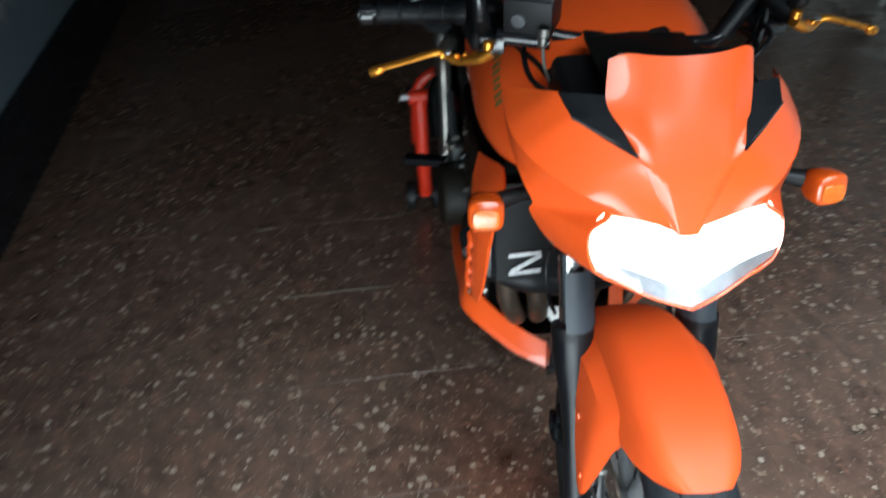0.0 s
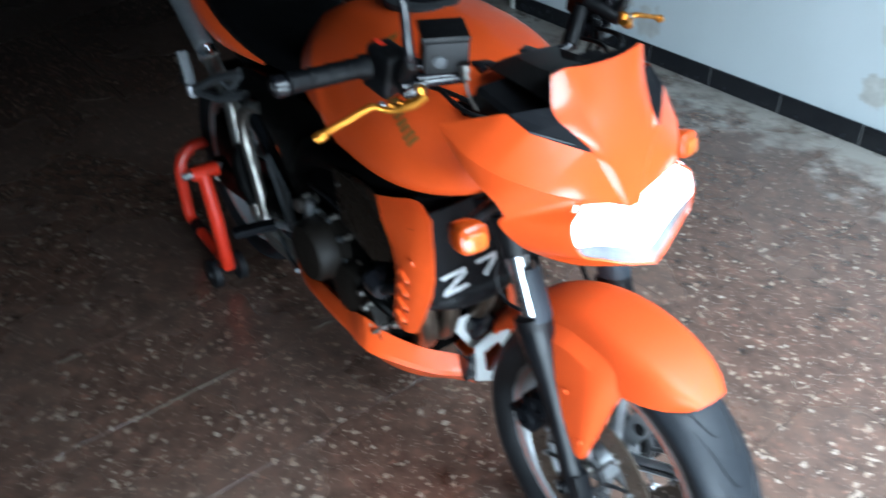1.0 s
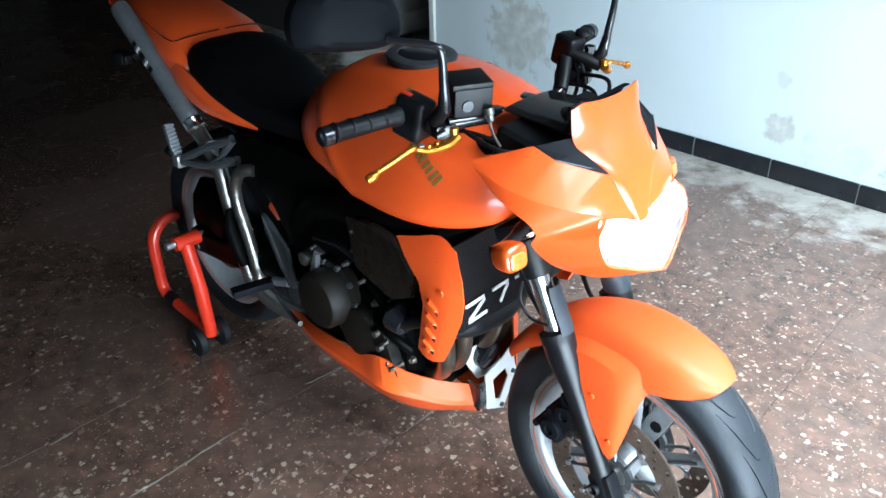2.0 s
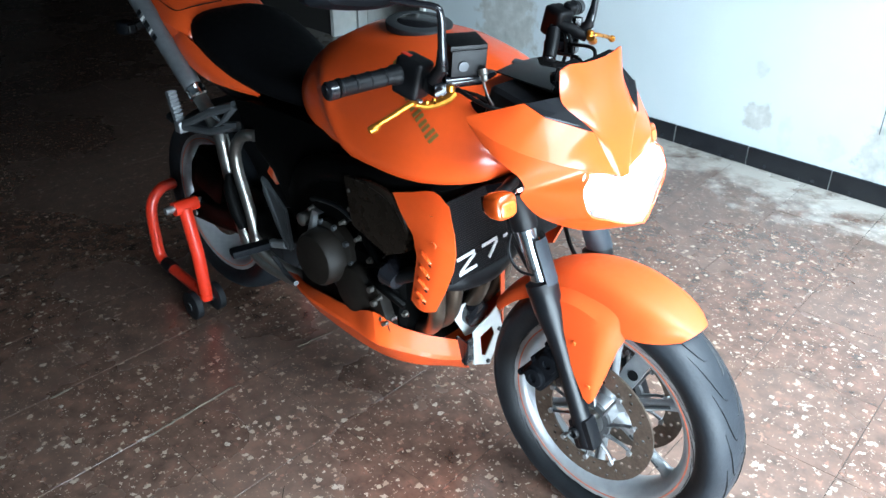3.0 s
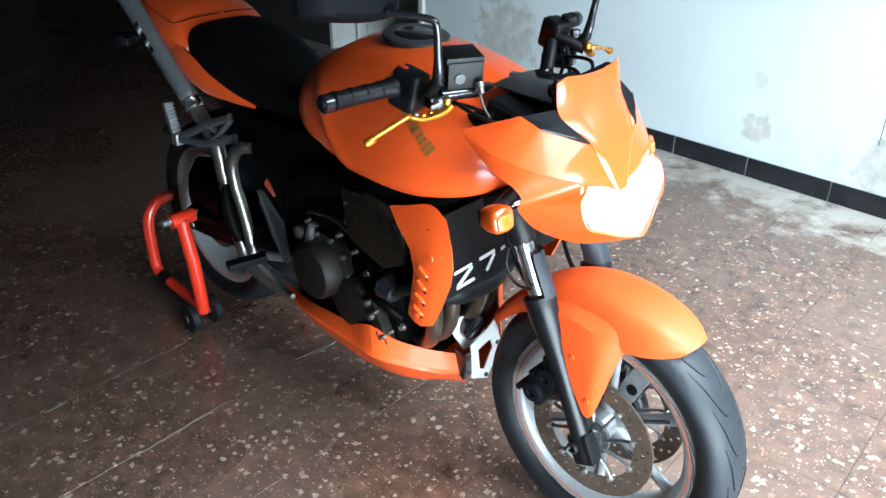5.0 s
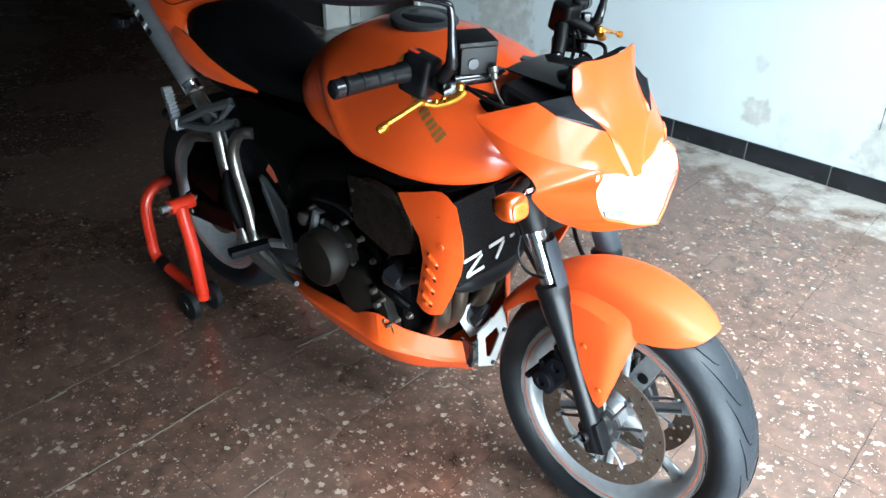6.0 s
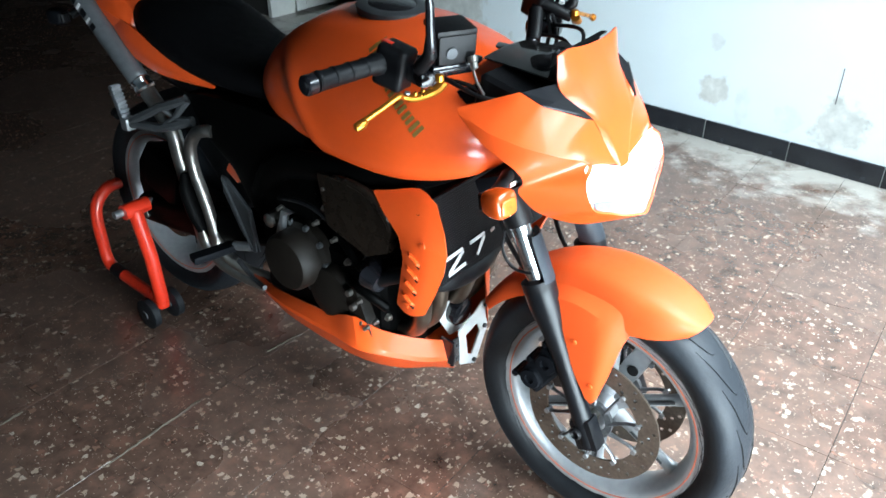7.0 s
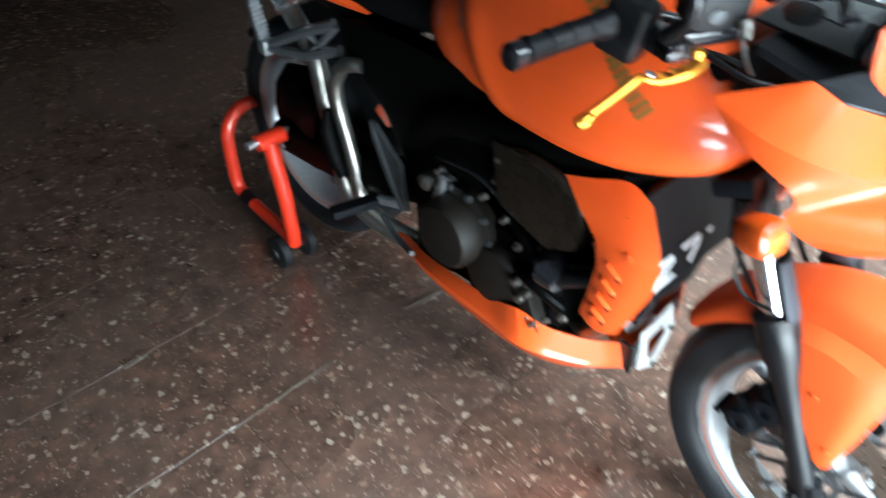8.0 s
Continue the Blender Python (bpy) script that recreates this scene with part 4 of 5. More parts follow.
def mirror(s):
    stem = smooth(part("mirror", tube(curve([(-0.300, s * 0.222, 1.030), (-0.268, s * 0.236, 1.062), (-0.262, s * 0.243, 1.11), (-0.258, s * 0.250, 1.156), (-0.264, s * 0.258, 1.172), (-0.300, s * 0.290, 1.180), (-0.325, s * 0.305, 1.184)], 5), [0.010, 0.0085, 0.007, 0.0062, 0.0062], 12), GLOSS, bike, "black bar-end style rear-view mirror on a stalk"))
    smooth(part("boot", tube([(-0.300, s * 0.226, 1.030), (-0.268, s * 0.236, 1.062), (-0.264, s * 0.241, 1.095)], [0.013, 0.012, 0.008], 12), BLACK, stem))
    shape = [(0.254, 1.186), (0.274, 1.165), (0.335, 1.163), (0.424, 1.178), (0.444, 1.196), (0.443, 1.232), (0.424, 1.262), (0.390, 1.274), (0.300, 1.262), (0.262, 1.232)]
    n = len(shape)
    cy, cz = 0.338, 1.213
    rings = []
    for d, k in ((-0.032, 0.97), (-0.030, 1.0), (-0.014, 1.0), (-0.004, 0.95), (0.012, 0.78), (0.018, 0.60), (0.020, 0.05)):
        ring = []
        for i in range(n * 3):
            p0, p1, p2, p3 = (Vector(shape[(i // 3 + o) % n]) for o in (-1, 0, 1, 2))
            t = (i % 3) / 3
            q = 0.5 * (2 * p1 + (p2 - p0) * t + (2 * p0 - 5 * p1 + 4 * p2 - p3) * t * t + (3 * p1 - p0 - 3 * p2 + p3) * t ** 3)
            y, z = cy + (q.x - cy) * k, cz + (q.y - cz) * k
            ring.append(Vector((-0.352 + d - 0.18 * (y - cy) * 1.0, s * y, z)))
        rings.append(ring)
    bm = bmesh.new()
    skin(bm, rings)
    smooth(part("housing", bm, MATT, stem, "black plastic mirror housing"), 22)
    bm = bmesh.new()
    skin(bm, [[cyq + Vector((-0.0015, 0, 0)) for cyq in rings[0]], [q + Vector((-0.003, 0, 0)) for q in rings[0]]])
    part("glass", bm, MIRROR, stem, "mirror glass")


both(mirror)


# Fuel tank.
def tank():
    stations = [(-0.905, 0.850, 0.884, 0.072), (-0.870, 0.820, 0.928, 0.124), (-0.808, 0.790, 0.985, 0.160), (-0.715, 0.770, 1.036, 0.180), (-0.640, 0.766, 1.055, 0.188), (-0.530, 0.757, 1.059, 0.199),
                (-0.440, 0.762, 1.047, 0.203), (-0.360, 0.774, 1.026, 0.196), (-0.290, 0.790, 0.996, 0.174), (-0.240, 0.808, 0.960, 0.138), (-0.212, 0.830, 0.925, 0.090)]
    rings = []
    for x, zb, zt, w in stations:
        h = zt - zb
        half = [(0.0, zt), (0.35 * w, zt - 0.012 * h / 0.3), (0.66 * w, zt - 0.11 * h), (0.90 * w, zt - 0.33 * h), (0.99 * w, zt - 0.56 * h), (1.0 * w, zt - 0.76 * h), (0.95 * w, zb + 0.09 * h), (0.80 * w, zb + 0.01 * h), (0.3 * w, zb)]
        pts = curve([(0, y, z) for y, z in half], 3)
        ring = [Vector((x, -p.y, p.z)) for p in pts] + [Vector((x, p.y, p.z)) for p in pts[::-1]][:-1]
        rings.append(ring)
    cols = [curve([r[i] for r in rings], 4) for i in range(len(rings[0]))]
    rings = [[c[i] for c in cols] for i in range(len(cols[0]))]
    bm = bmesh.new()
    skin(bm, rings)
    bmesh.ops.remove_doubles(bm, verts=bm.verts, dist=0.0004)
    # Knee recess: the flank steps in behind a slanting shoulder line.
    for v in bm.verts:
        behind = (-0.700 - v.co.x) * 0.86 - (v.co.z - 0.90) * 0.50
        low = min(1.0, max(0.0, (1.035 - v.co.z) / 0.05))
        v.co.y *= 1 - 0.11 * low * min(1.0, max(0.0, behind / 0.030)) + 0.025 * low * max(0.0, 1 - abs(behind + 0.010) / 0.035)
    ob = smooth(part("fuel_tank", bm, ORANGE, bike, "gloss orange fuel tank"), 70)
    tilt = Vector((0.10, -0.02, 1)).normalized()
    base = Vector((-0.556, -0.004, 1.0555))
    smooth(part("cap_ring", lathe([(-0.022, 0.045), (-0.022, 0.070), (0.002, 0.076), (0.006, 0.075), (0.009, 0.070), (0.009, 0.052), (0.004, 0.050)], base, tilt, 40), GREYMETAL, ob, "grey filler ring"))
    smooth(part("filler_cap", lathe([(0, 0.01), (0.0, 0.051), (0.006, 0.051), (0.009, 0.046), (0.010, 0.004)], base + tilt * 0.001, tilt, 40), GLOSS, ob, "black filler cap"))
    return ob


tank_ob = tank()


# Seat, tail and side covers.
def oval_loft(stations, power=2.6, n=24):
    """A closed skin along x; stations: x, bottom, top, half width."""
    rings = []
    for x, zb, zt, w in stations:
        ring = []
        for k in range(n):
            a = 2 * math.pi * k / n
            c, s = math.cos(a), math.sin(a)
            ring.append(Vector((x, w * math.copysign(abs(c) ** (2 / power), c), (zb + zt) / 2 + (zt - zb) / 2 * math.copysign(abs(s) ** (2 / power), s))))
        rings.append(ring)
    cols = [curve([r[i] for r in rings], 4) for i in range(n)]
    bm = bmesh.new()
    skin(bm, [[c[i] for c in cols] for i in range(len(cols[0]))])
    return bm


seat = smooth(part("seat", oval_loft([(-0.790, 0.83, 0.905, 0.085), (-0.86, 0.80, 0.890, 0.105), (-0.96, 0.80, 0.888, 0.128), (-1.08, 0.81, 0.912, 0.146), (-1.18, 0.83, 0.955, 0.154), (-1.28, 0.86, 0.985, 0.150), (-1.36, 0.88, 0.985, 0.12)], 3.0), SEATM, bike, "black vinyl rider seat"), 60)


def tail():
    stations = [(-1.325, 0.950, 0.120, 0.925, 0.880, 0.118), (-1.340, 0.985, 0.146, 0.928, 0.868, 0.140), (-1.40, 1.022, 0.156, 0.946, 0.874, 0.146), (-1.50, 1.055, 0.151, 0.966, 0.893, 0.138), (-1.62, 1.080, 0.136, 0.990, 0.925, 0.120),
                (-1.75, 1.090, 0.108, 1.016, 0.965, 0.092), (-1.88, 1.083, 0.062, 1.032, 1.000, 0.050), (-1.93, 1.065, 0.030, 1.042, 1.020, 0.024)]
    edges = []
    for x, zt, w, zc, zb, wb in stations:
        half = [(0.0, zt), (0.40 * w, zt - 0.004), (0.66 * w, zt - 0.014), (0.86 * w, zt - 0.42 * (zt - zc)), (w, zc), (0.985 * w, zc - 0.3 * (zc - zb)), (wb, zb), (0.5 * wb, zb + 0.004)]
        edges.append([(x, y, z) for y, z in half] + [(x, -y, z) for y, z in half[:0:-1]])
    cols = [curve([r[i] for r in edges], 5) for i in range(len(edges[0]))]
    bm = bmesh.new()
    skin(bm, [[c[i] for c in cols] for i in range(len(cols[0]))])
    cowl = smooth(part("seat_cowl", bm, ORANGE, bike, "orange single-seat tail cowl"), 17)
    for s in (-1, 1):
        grid = [
            [(-1.036, 0.122, 0.816), (-1.10, 0.134, 0.838), (-1.20, 0.146, 0.872), (-1.30, 0.150, 0.918), (-1.36, 0.148, 0.935), (-1.45, 0.130, 0.955)],
            [(-1.040, 0.124, 0.814), (-1.12, 0.140, 0.824), (-1.22, 0.152, 0.845), (-1.33, 0.156, 0.885), (-1.39, 0.150, 0.905), (-1.47, 0.130, 0.930)],
            [(-1.046, 0.122, 0.811), (-1.14, 0.134, 0.812), (-1.25, 0.146, 0.820), (-1.36, 0.147, 0.852), (-1.42, 0.138, 0.874), (-1.49, 0.125, 0.905)],
        ]
        grid = [[(x, s * y, z) for x, y, z in r] for r in grid]
        smooth(part("tail_panel", sheet(densify(grid, 4), -0.004 * s), ORANGE, bike, "pointed orange tail side panel"), 50)
        part("cowl_seam", tube(curve([(-1.352, s * 0.010, 1.000), (-1.356, s * 0.060, 0.998), (-1.368, s * 0.100, 0.993), (-1.392, s * 0.135, 0.985), (-1.46, s * 0.136, 0.998), (-1.56, s * 0.128, 1.022)], 6), 0.0016, 6), BLACK, cowl)
    smooth(part("undertray", oval_loft([(-1.05, 0.72, 0.81, 0.11), (-1.25, 0.76, 0.83, 0.12), (-1.5, 0.82, 0.90, 0.10), (-1.85, 0.93, 0.99, 0.06)]), BLACK, bike))
    smooth(part("tail_light", block((-1.93, 0, 1.02), (0.03, 0.10, 0.04), 0.01), RED, bike, "red tail light"))


tail()


def side_cover(s):
    out = [(-0.74, 0.800), (-0.90, 0.805), (-1.05, 0.800), (-1.13, 0.790), (-1.09, 0.700), (-0.98, 0.620), (-0.90, 0.500), (-0.78, 0.480), (-0.70, 0.560), (-0.66, 0.720)]
    smooth(part("side_cover", plate(out, s * 0.10, s * 0.150, 0.012), ENGINE, bike, "black side cover and frame"), 40)


both(side_cover)
smooth(part("airbox", block((-0.70, 0, 0.69), (0.38, 0.20, 0.24), 0.03), BLACK, bike))
for s in (-1, 1):
    smooth(part("frame_spar", tube(curve([(-0.24, s * 0.06, 0.86), (-0.36, s * 0.14, 0.79), (-0.55, s * 0.165, 0.745), (-0.78, s * 0.15, 0.69), (-0.92, s * 0.12, 0.56)], 5), 0.028, 12, None, 1.3), ENGINE, bike, "black frame spar"))


# Engine.
def engine():
    tilt = Matrix.Rotation(radians(-22), 3, "Y")
    case = block((-0.68, 0, 0.42), (0.42, 0.32, 0.22), 0.035, None, None, 3)
    body = smooth(part("engine", case, ENGINE, bike, "black four-cylinder engine"))
    smooth(part("sump", block((-0.62, 0, 0.29), (0.30, 0.22, 0.10), 0.03), ENGINE, body))
    for k in range(9):
        part("cooling_fin", block((-0.505 + 0.0065 * k, 0, 0.52 + 0.0155 * k), (0.21, 0.335, 0.006), 0.002, tilt, None, 1), ENGINE, body)
    smooth(part("cylinder_block", block((-0.48, 0, 0.585), (0.19, 0.315, 0.16), 0.01, tilt), ENGINE, body, "black finned cylinder block"))
    smooth(part("cylinder_head", block((-0.455, 0, 0.69), (0.24, 0.36, 0.09), 0.02, tilt, None, 3), ENGINE, body))
    smooth(part("cam_cover", block((-0.47, 0, 0.745), (0.22, 0.34, 0.05), 0.02, tilt, None, 3), COVER, body))
    for s in (-1, 1):
        # Ribbed cover between cylinder head and shroud.
        bm = plate([(-0.62, 0.735), (-0.51, 0.742), (-0.43, 0.718), (-0.402, 0.665), (-0.42, 0.600), (-0.48, 0.570), (-0.60, 0.610)], s * 0.165, s * 0.200, 0.012)
        cowl = smooth(part("side_cowl", bm, COWLING, body, "smoked dark brown engine cowl"), 40)
        smooth(part("cowl_lip", tube(curve([(-0.575, s * 0.196, 0.736), (-0.52, s * 0.198, 0.740), (-0.46, s * 0.199, 0.728), (-0.418, s * 0.198, 0.690), (-0.412, s * 0.194, 0.650)], 5), [0.004, 0.009, 0.010, 0.009, 0.004], 10), COWLING, cowl), 60)
    bm = lathe([(0, 0.02), (0.0, 0.089), (0.024, 0.088), (0.032, 0.076), (0.072, 0.073), (0.082, 0.066), (0.084, 0.056), (0.086, 0.01)], (-0.722, -0.150, 0.478), (0, -1, 0), 40)
    clutch = smooth(part("clutch_cover", bm, COVER, body, "round dark clutch cover"), 35)
    for k in range(10):
        a = 2 * math.pi * k / 10
        smooth(part("cover_bolt", lathe([(0, 0.002), (0, 0.008), (0.010, 0.007), (0.011, 0.002)], (-0.722 + 0.085 * math.cos(a), -0.172, 0.478 + 0.085 * math.sin(a)), (0, -1, 0), 8), GREYMETAL, clutch))
    bm = lathe([(0, 0.02), (0.0, 0.074), (0.022, 0.072), (0.034, 0.064), (0.040, 0.040), (0.041, 0.005)], (-0.622, -0.155, 0.410), (0, -1, 0), 32)
    pulser = smooth(part("pulser_cover", bm, COVER, body, "small round engine cover"), 35)
    smooth(part("timing_housing", block((-0.535, -0.168, 0.395), (0.055, 0.045, 0.13), 0.012, tilt), COVER, pulser))
    for z in (0.415, 0.45):
        smooth(part("cover_bolt", lathe([(0, 0.002), (0, 0.009), (0.014, 0.008), (0.015, 0.002)], (-0.530 + 0.3 * (z - 0.395) * -1, -0.188, z), (0, -1, 0), 10), STEEL, pulser))
    smooth(part("alternator_cover", lathe([(0, 0.02), (0.0, 0.095), (0.05, 0.09), (0.07, 0.07), (0.072, 0.01)], (-0.58, 0.150, 0.44), (0, 1, 0), 32), COVER, body))
    smooth(part("water_pump", tube([(-0.50, -0.16, 0.53), (-0.46, -0.20, 0.53), (-0.435, -0.205, 0.525)], [0.030, 0.034, 0.022], 16), GLOSS, body, "gloss black coolant housing"))
    smooth(part("coolant_hose", tube(curve([(-0.44, -0.20, 0.53), (-0.40, -0.19, 0.55), (-0.36, -0.17, 0.56), (-0.32, -0.15, 0.53)], 5), 0.016, 12), BLACK, body))
    smooth(part("oil_pipe", tube(curve([(-0.60, -0.175, 0.60), (-0.66, -0.185, 0.632), (-0.74, -0.18, 0.625), (-0.80, -0.16, 0.60)], 5), 0.006, 8), BLACK, body))
    smooth(part("starter_boss", tube([(-0.80, -0.15, 0.555), (-0.80, -0.20, 0.555), (-0.80, -0.205, 0.555)], [0.02, 0.018, 0.01], 14), STEEL, body, "bare metal boss"))
    smooth(part("engine_mount", plate([(-0.79, 0.50), (-0.76, 0.50), (-0.745, 0.585), (-0.715, 0.60), (-0.75, 0.60)], -0.20, -0.185, 0.003), ALLOY, body, "silver bracket"))
    for x, z in ((-0.54, 0.60), (-0.50, 0.55), (-0.56, 0.52), (-0.62, 0.64), (-0.48, 0.47), (-0.44, 0.42)):
        smooth(part("bolt", lathe([(0, 0.002), (0, 0.009), (0.004, 0.009), (0.004, 0.006), (0.012, 0.006), (0.013, 0.002)], (x, -0.176, z), (0, -1, 0), 8), STEEL, body))
    for pts, r in (([(-0.60, -0.17, 0.58), (-0.54, -0.19, 0.56), (-0.50, -0.19, 0.52), (-0.47, -0.18, 0.46)], 0.009), ([(-0.66, -0.16, 0.66), (-0.60, -0.18, 0.62), (-0.55, -0.185, 0.60), (-0.50, -0.18, 0.60)], 0.007),
                   ([(-0.56, -0.175, 0.47), (-0.52, -0.195, 0.48), (-0.48, -0.195, 0.47), (-0.45, -0.175, 0.44)], 0.012)):
        smooth(part("engine_hose", tube(curve(pts, 5), r, 10), ENGINE, body))
    for x, z in ((-0.52, 0.435), (-0.50, 0.37), (-0.47, 0.40), (-0.585, 0.575), (-0.64, 0.60), (-0.76, 0.60), (-0.60, 0.70)):
        smooth(part("bolt", lathe([(0, 0.002), (0, 0.007), (0.004, 0.007), (0.004, 0.005), (0.016, 0.005), (0.017, 0.002)], (x, -0.186, z), (0, -1, 0), 8), STEEL, body))
    # Exhaust headers.
    for y in (-0.150, -0.090, 0.020, 0.100):
        pts = [(-0.40, y, 0.62), (-0.375, y, 0.57), (-0.365, y, 0.48), (-0.39, y * 0.85, 0.40), (-0.44, y * 0.7, 0.345), (-0.52, y * 0.6, 0.315), (-0.64, y * 0.4, 0.30)]
        smooth(part("header_pipe", tube(curve(pts, 6), 0.021, 16), HEADER, bike, "heat-stained exhaust header"))
    smooth(part("oil_filter", lathe([(0, 0.01), (0.0, 0.038), (0.06, 0.038), (0.066, 0.03), (0.067, 0.01)], (-0.44, 0.02, 0.36), (1, 0, -0.2), 24), GLOSS, body))


engine()


# Radiator with its guard and side shrouds.
def radiator():
    tilt = Matrix.Rotation(radians(-14), 3, "Y")
    c = Vector((-0.322, 0, 0.655))
    core = part("radiator", block(c, (0.036, 0.385, 0.18), 0.006, tilt), GLOSS, bike, "black radiator with slatted guard")
    me = None
    for k in range(36):
        q = c + tilt @ Vector((0.021, 0, -0.0875 + 0.0050 * k))
        if me is None:
            slat = part("slat", block((0, 0, 0), (0.005, 0.384, 0.0046), 0.0006, tilt, None, 1), BLACK, core)
            me = slat.data
        else:
            slat = new("slat", me)
            slat.parent = core
        slat.location = q
    for s in (-1, 1):
        smooth(part("tank_end", block(c + Vector((0, s * 0.200, -0.004)), (0.042, 0.020, 0.160), 0.010, tilt), GLOSS, core))
    smooth(part("lower_hose", tube(curve([(-0.335, -0.195, 0.560), (-0.318, -0.12, 0.545), (-0.318, -0.02, 0.530), (-0.335, 0.08, 0.535)], 6), [0.020, 0.030, 0.030, 0.022], 14), BLACK, core))
    # Pale slanted marks on the guard.
    for y0, y1, z0, z1, w in ((-0.170, -0.112, -0.040, -0.038, 0.009), (-0.166, -0.112, -0.070, -0.043, 0.010), (-0.170, -0.112, -0.074, -0.072, 0.009), (-0.086, -0.034, -0.037, -0.035, 0.009), (-0.070, -0.036, -0.070, -0.040, 0.010), (-0.012, 0.002, -0.040, -0.038, 0.008)):
        a, b = (c + tilt @ Vector((0.0275, y, z)) for y, z in ((y0, z0), (y1, z1)))
        d = (b - a).length
        m = Matrix((tilt @ Vector((1, 0, 0)), (b - a).normalized(), (tilt @ Vector((1, 0, 0))).cross((b - a).normalized()))).transposed()
        part("mark", block((a + b) / 2, (0.002, d, w * 0.82), 0, m), MARK, core, "pale printed bar on the guard")

    def shroud(s):
        grid = [
            [(-0.452, 0.198, 0.742), (-0.400, 0.190, 0.756), (-0.345, 0.178, 0.770), (-0.300, 0.182, 0.752)],
            [(-0.410, 0.216, 0.715), (-0.365, 0.214, 0.722), (-0.310, 0.210, 0.725), (-0.262, 0.206, 0.708)],
            [(-0.362, 0.226, 0.678), (-0.325, 0.230, 0.680), (-0.285, 0.228, 0.680), (-0.248, 0.216, 0.668)],
            [(-0.352, 0.226, 0.630), (-0.322, 0.232, 0.628), (-0.288, 0.230, 0.625), (-0.254, 0.218, 0.622)],
            [(-0.364, 0.224, 0.565), (-0.335, 0.230, 0.562), (-0.308, 0.228, 0.560), (-0.278, 0.218, 0.560)],
            [(-0.376, 0.222, 0.508), (-0.352, 0.226, 0.498), (-0.328, 0.226, 0.498), (-0.302, 0.220, 0.508)],
        ]
        ob = smooth(part("radiator_shroud", sheet(creased([[(x, s * y, z) for x, y, z in r] for r in grid], 3), -0.006 * s), ORANGE, bike, "orange louvred radiator shroud"), 16)
        for k in range(4):
            z = 0.645 - 0.034 * k
            x = -0.316 - 0.006 * k
            smooth(part("louvre", tube([(x - 0.016, s * 0.2295, z + 0.010), (x - 0.010, s * 0.2335, z + 0.005), (x + 0.008, s * 0.2335, z - 0.008), (x + 0.014, s * 0.2295, z - 0.013)], [0.001, 0.005, 0.005, 0.001], 8), ORANGE, ob))
            part("slot", tube([(x - 0.012, s * 0.2312, z - 0.002), (x + 0.012, s * 0.2312, z - 0.020)], 0.0022, 6), BLACK, ob, "dark louvre slot")
        for q in ((-0.297, 0.2295, 0.680), (-0.345, 0.227, 0.520)):
            smooth(part("bolt", lathe([(0, 0.002), (0, 0.008), (0.003, 0.0075), (0.004, 0.002)], (q[0], s * q[1], q[2]), (0, s, 0), 12), ORANGE, ob))

    both(shroud)


radiator()


# Belly pan in two halves with a front bracket.
def belly(s):
    grid = [
        [(-0.955, 0.140, 0.322), (-0.960, 0.150, 0.312), (-0.955, 0.145, 0.300), (-0.945, 0.120, 0.292)],
        [(-0.840, 0.176, 0.336), (-0.840, 0.188, 0.305), (-0.835, 0.165, 0.262), (-0.830, 0.110, 0.240)],
        [(-0.700, 0.194, 0.356), (-0.700, 0.204, 0.310), (-0.690, 0.165, 0.240), (-0.690, 0.080, 0.210)],
        [(-0.610, 0.198, 0.366), (-0.600, 0.208, 0.312), (-0.590, 0.160, 0.230), (-0.590, 0.060, 0.196)],
        [(-0.535, 0.200, 0.392), (-0.515, 0.212, 0.312), (-0.515, 0.142, 0.224), (-0.510, 0.045, 0.188)],
        [(-0.485, 0.160, 0.352), (-0.452, 0.172, 0.296), (-0.455, 0.108, 0.220), (-0.450, 0.030, 0.184)],
        [(-0.430, 0.098, 0.318), (-0.398, 0.110, 0.268), (-0.415, 0.062, 0.215), (-0.410, 0.015, 0.184)],
        [(-0.392, 0.046, 0.298), (-0.370, 0.054, 0.250), (-0.388, 0.030, 0.212), (-0.386, 0.006, 0.190)],
    ]
    if s > 0:
        grid[-1] = [(-0.335, 0.044, 0.510), (-0.335, 0.052, 0.420), (-0.345, 0.078, 0.300), (-0.375, 0.040, 0.200)]
        grid[-2] = [(-0.345, 0.075, 0.480), (-0.350, 0.085, 0.400), (-0.360, 0.092, 0.285), (-0.395, 0.040, 0.190)]
        grid[-3] = [(-0.440, 0.150, 0.430), (-0.435, 0.146, 0.345), (-0.430, 0.115, 0.250), (-0.430, 0.040, 0.186)]
    # The upper facet leans in over the crease and carries a narrow rim.
    lean = (0.020, 0.020, 0.016, 0.010, 0.000, -0.009, -0.012, -0.005)
    rows = []
    for i, (a, b, c, d) in enumerate(grid):
        k = lean[i] if s < 0 or i < 5 else 0.0
        rows.append([(a[0] - 1.14 * k, a[1] - k, a[2] - 1.02 * k), tuple(0.2 * p + 0.8 * q for p, q in zip(a, b)), b, c, d])
    grid = rows
    ob = smooth(part("belly_pan", sheet(creased([[(x, s * y, z) for x, y, z in c] for c in zip(*grid)], 4), -0.004 * s), ORANGE, bike, "sharply creased orange belly pan half"), 16)
    smooth(part("bolt", lathe([(0, 0.002), (0, 0.008), (0.004, 0.007), (0.005, 0.002)], (-0.518, s * 0.193, 0.378), (0, s, 0.2), 12), STEEL, ob))
    return ob


both(belly)


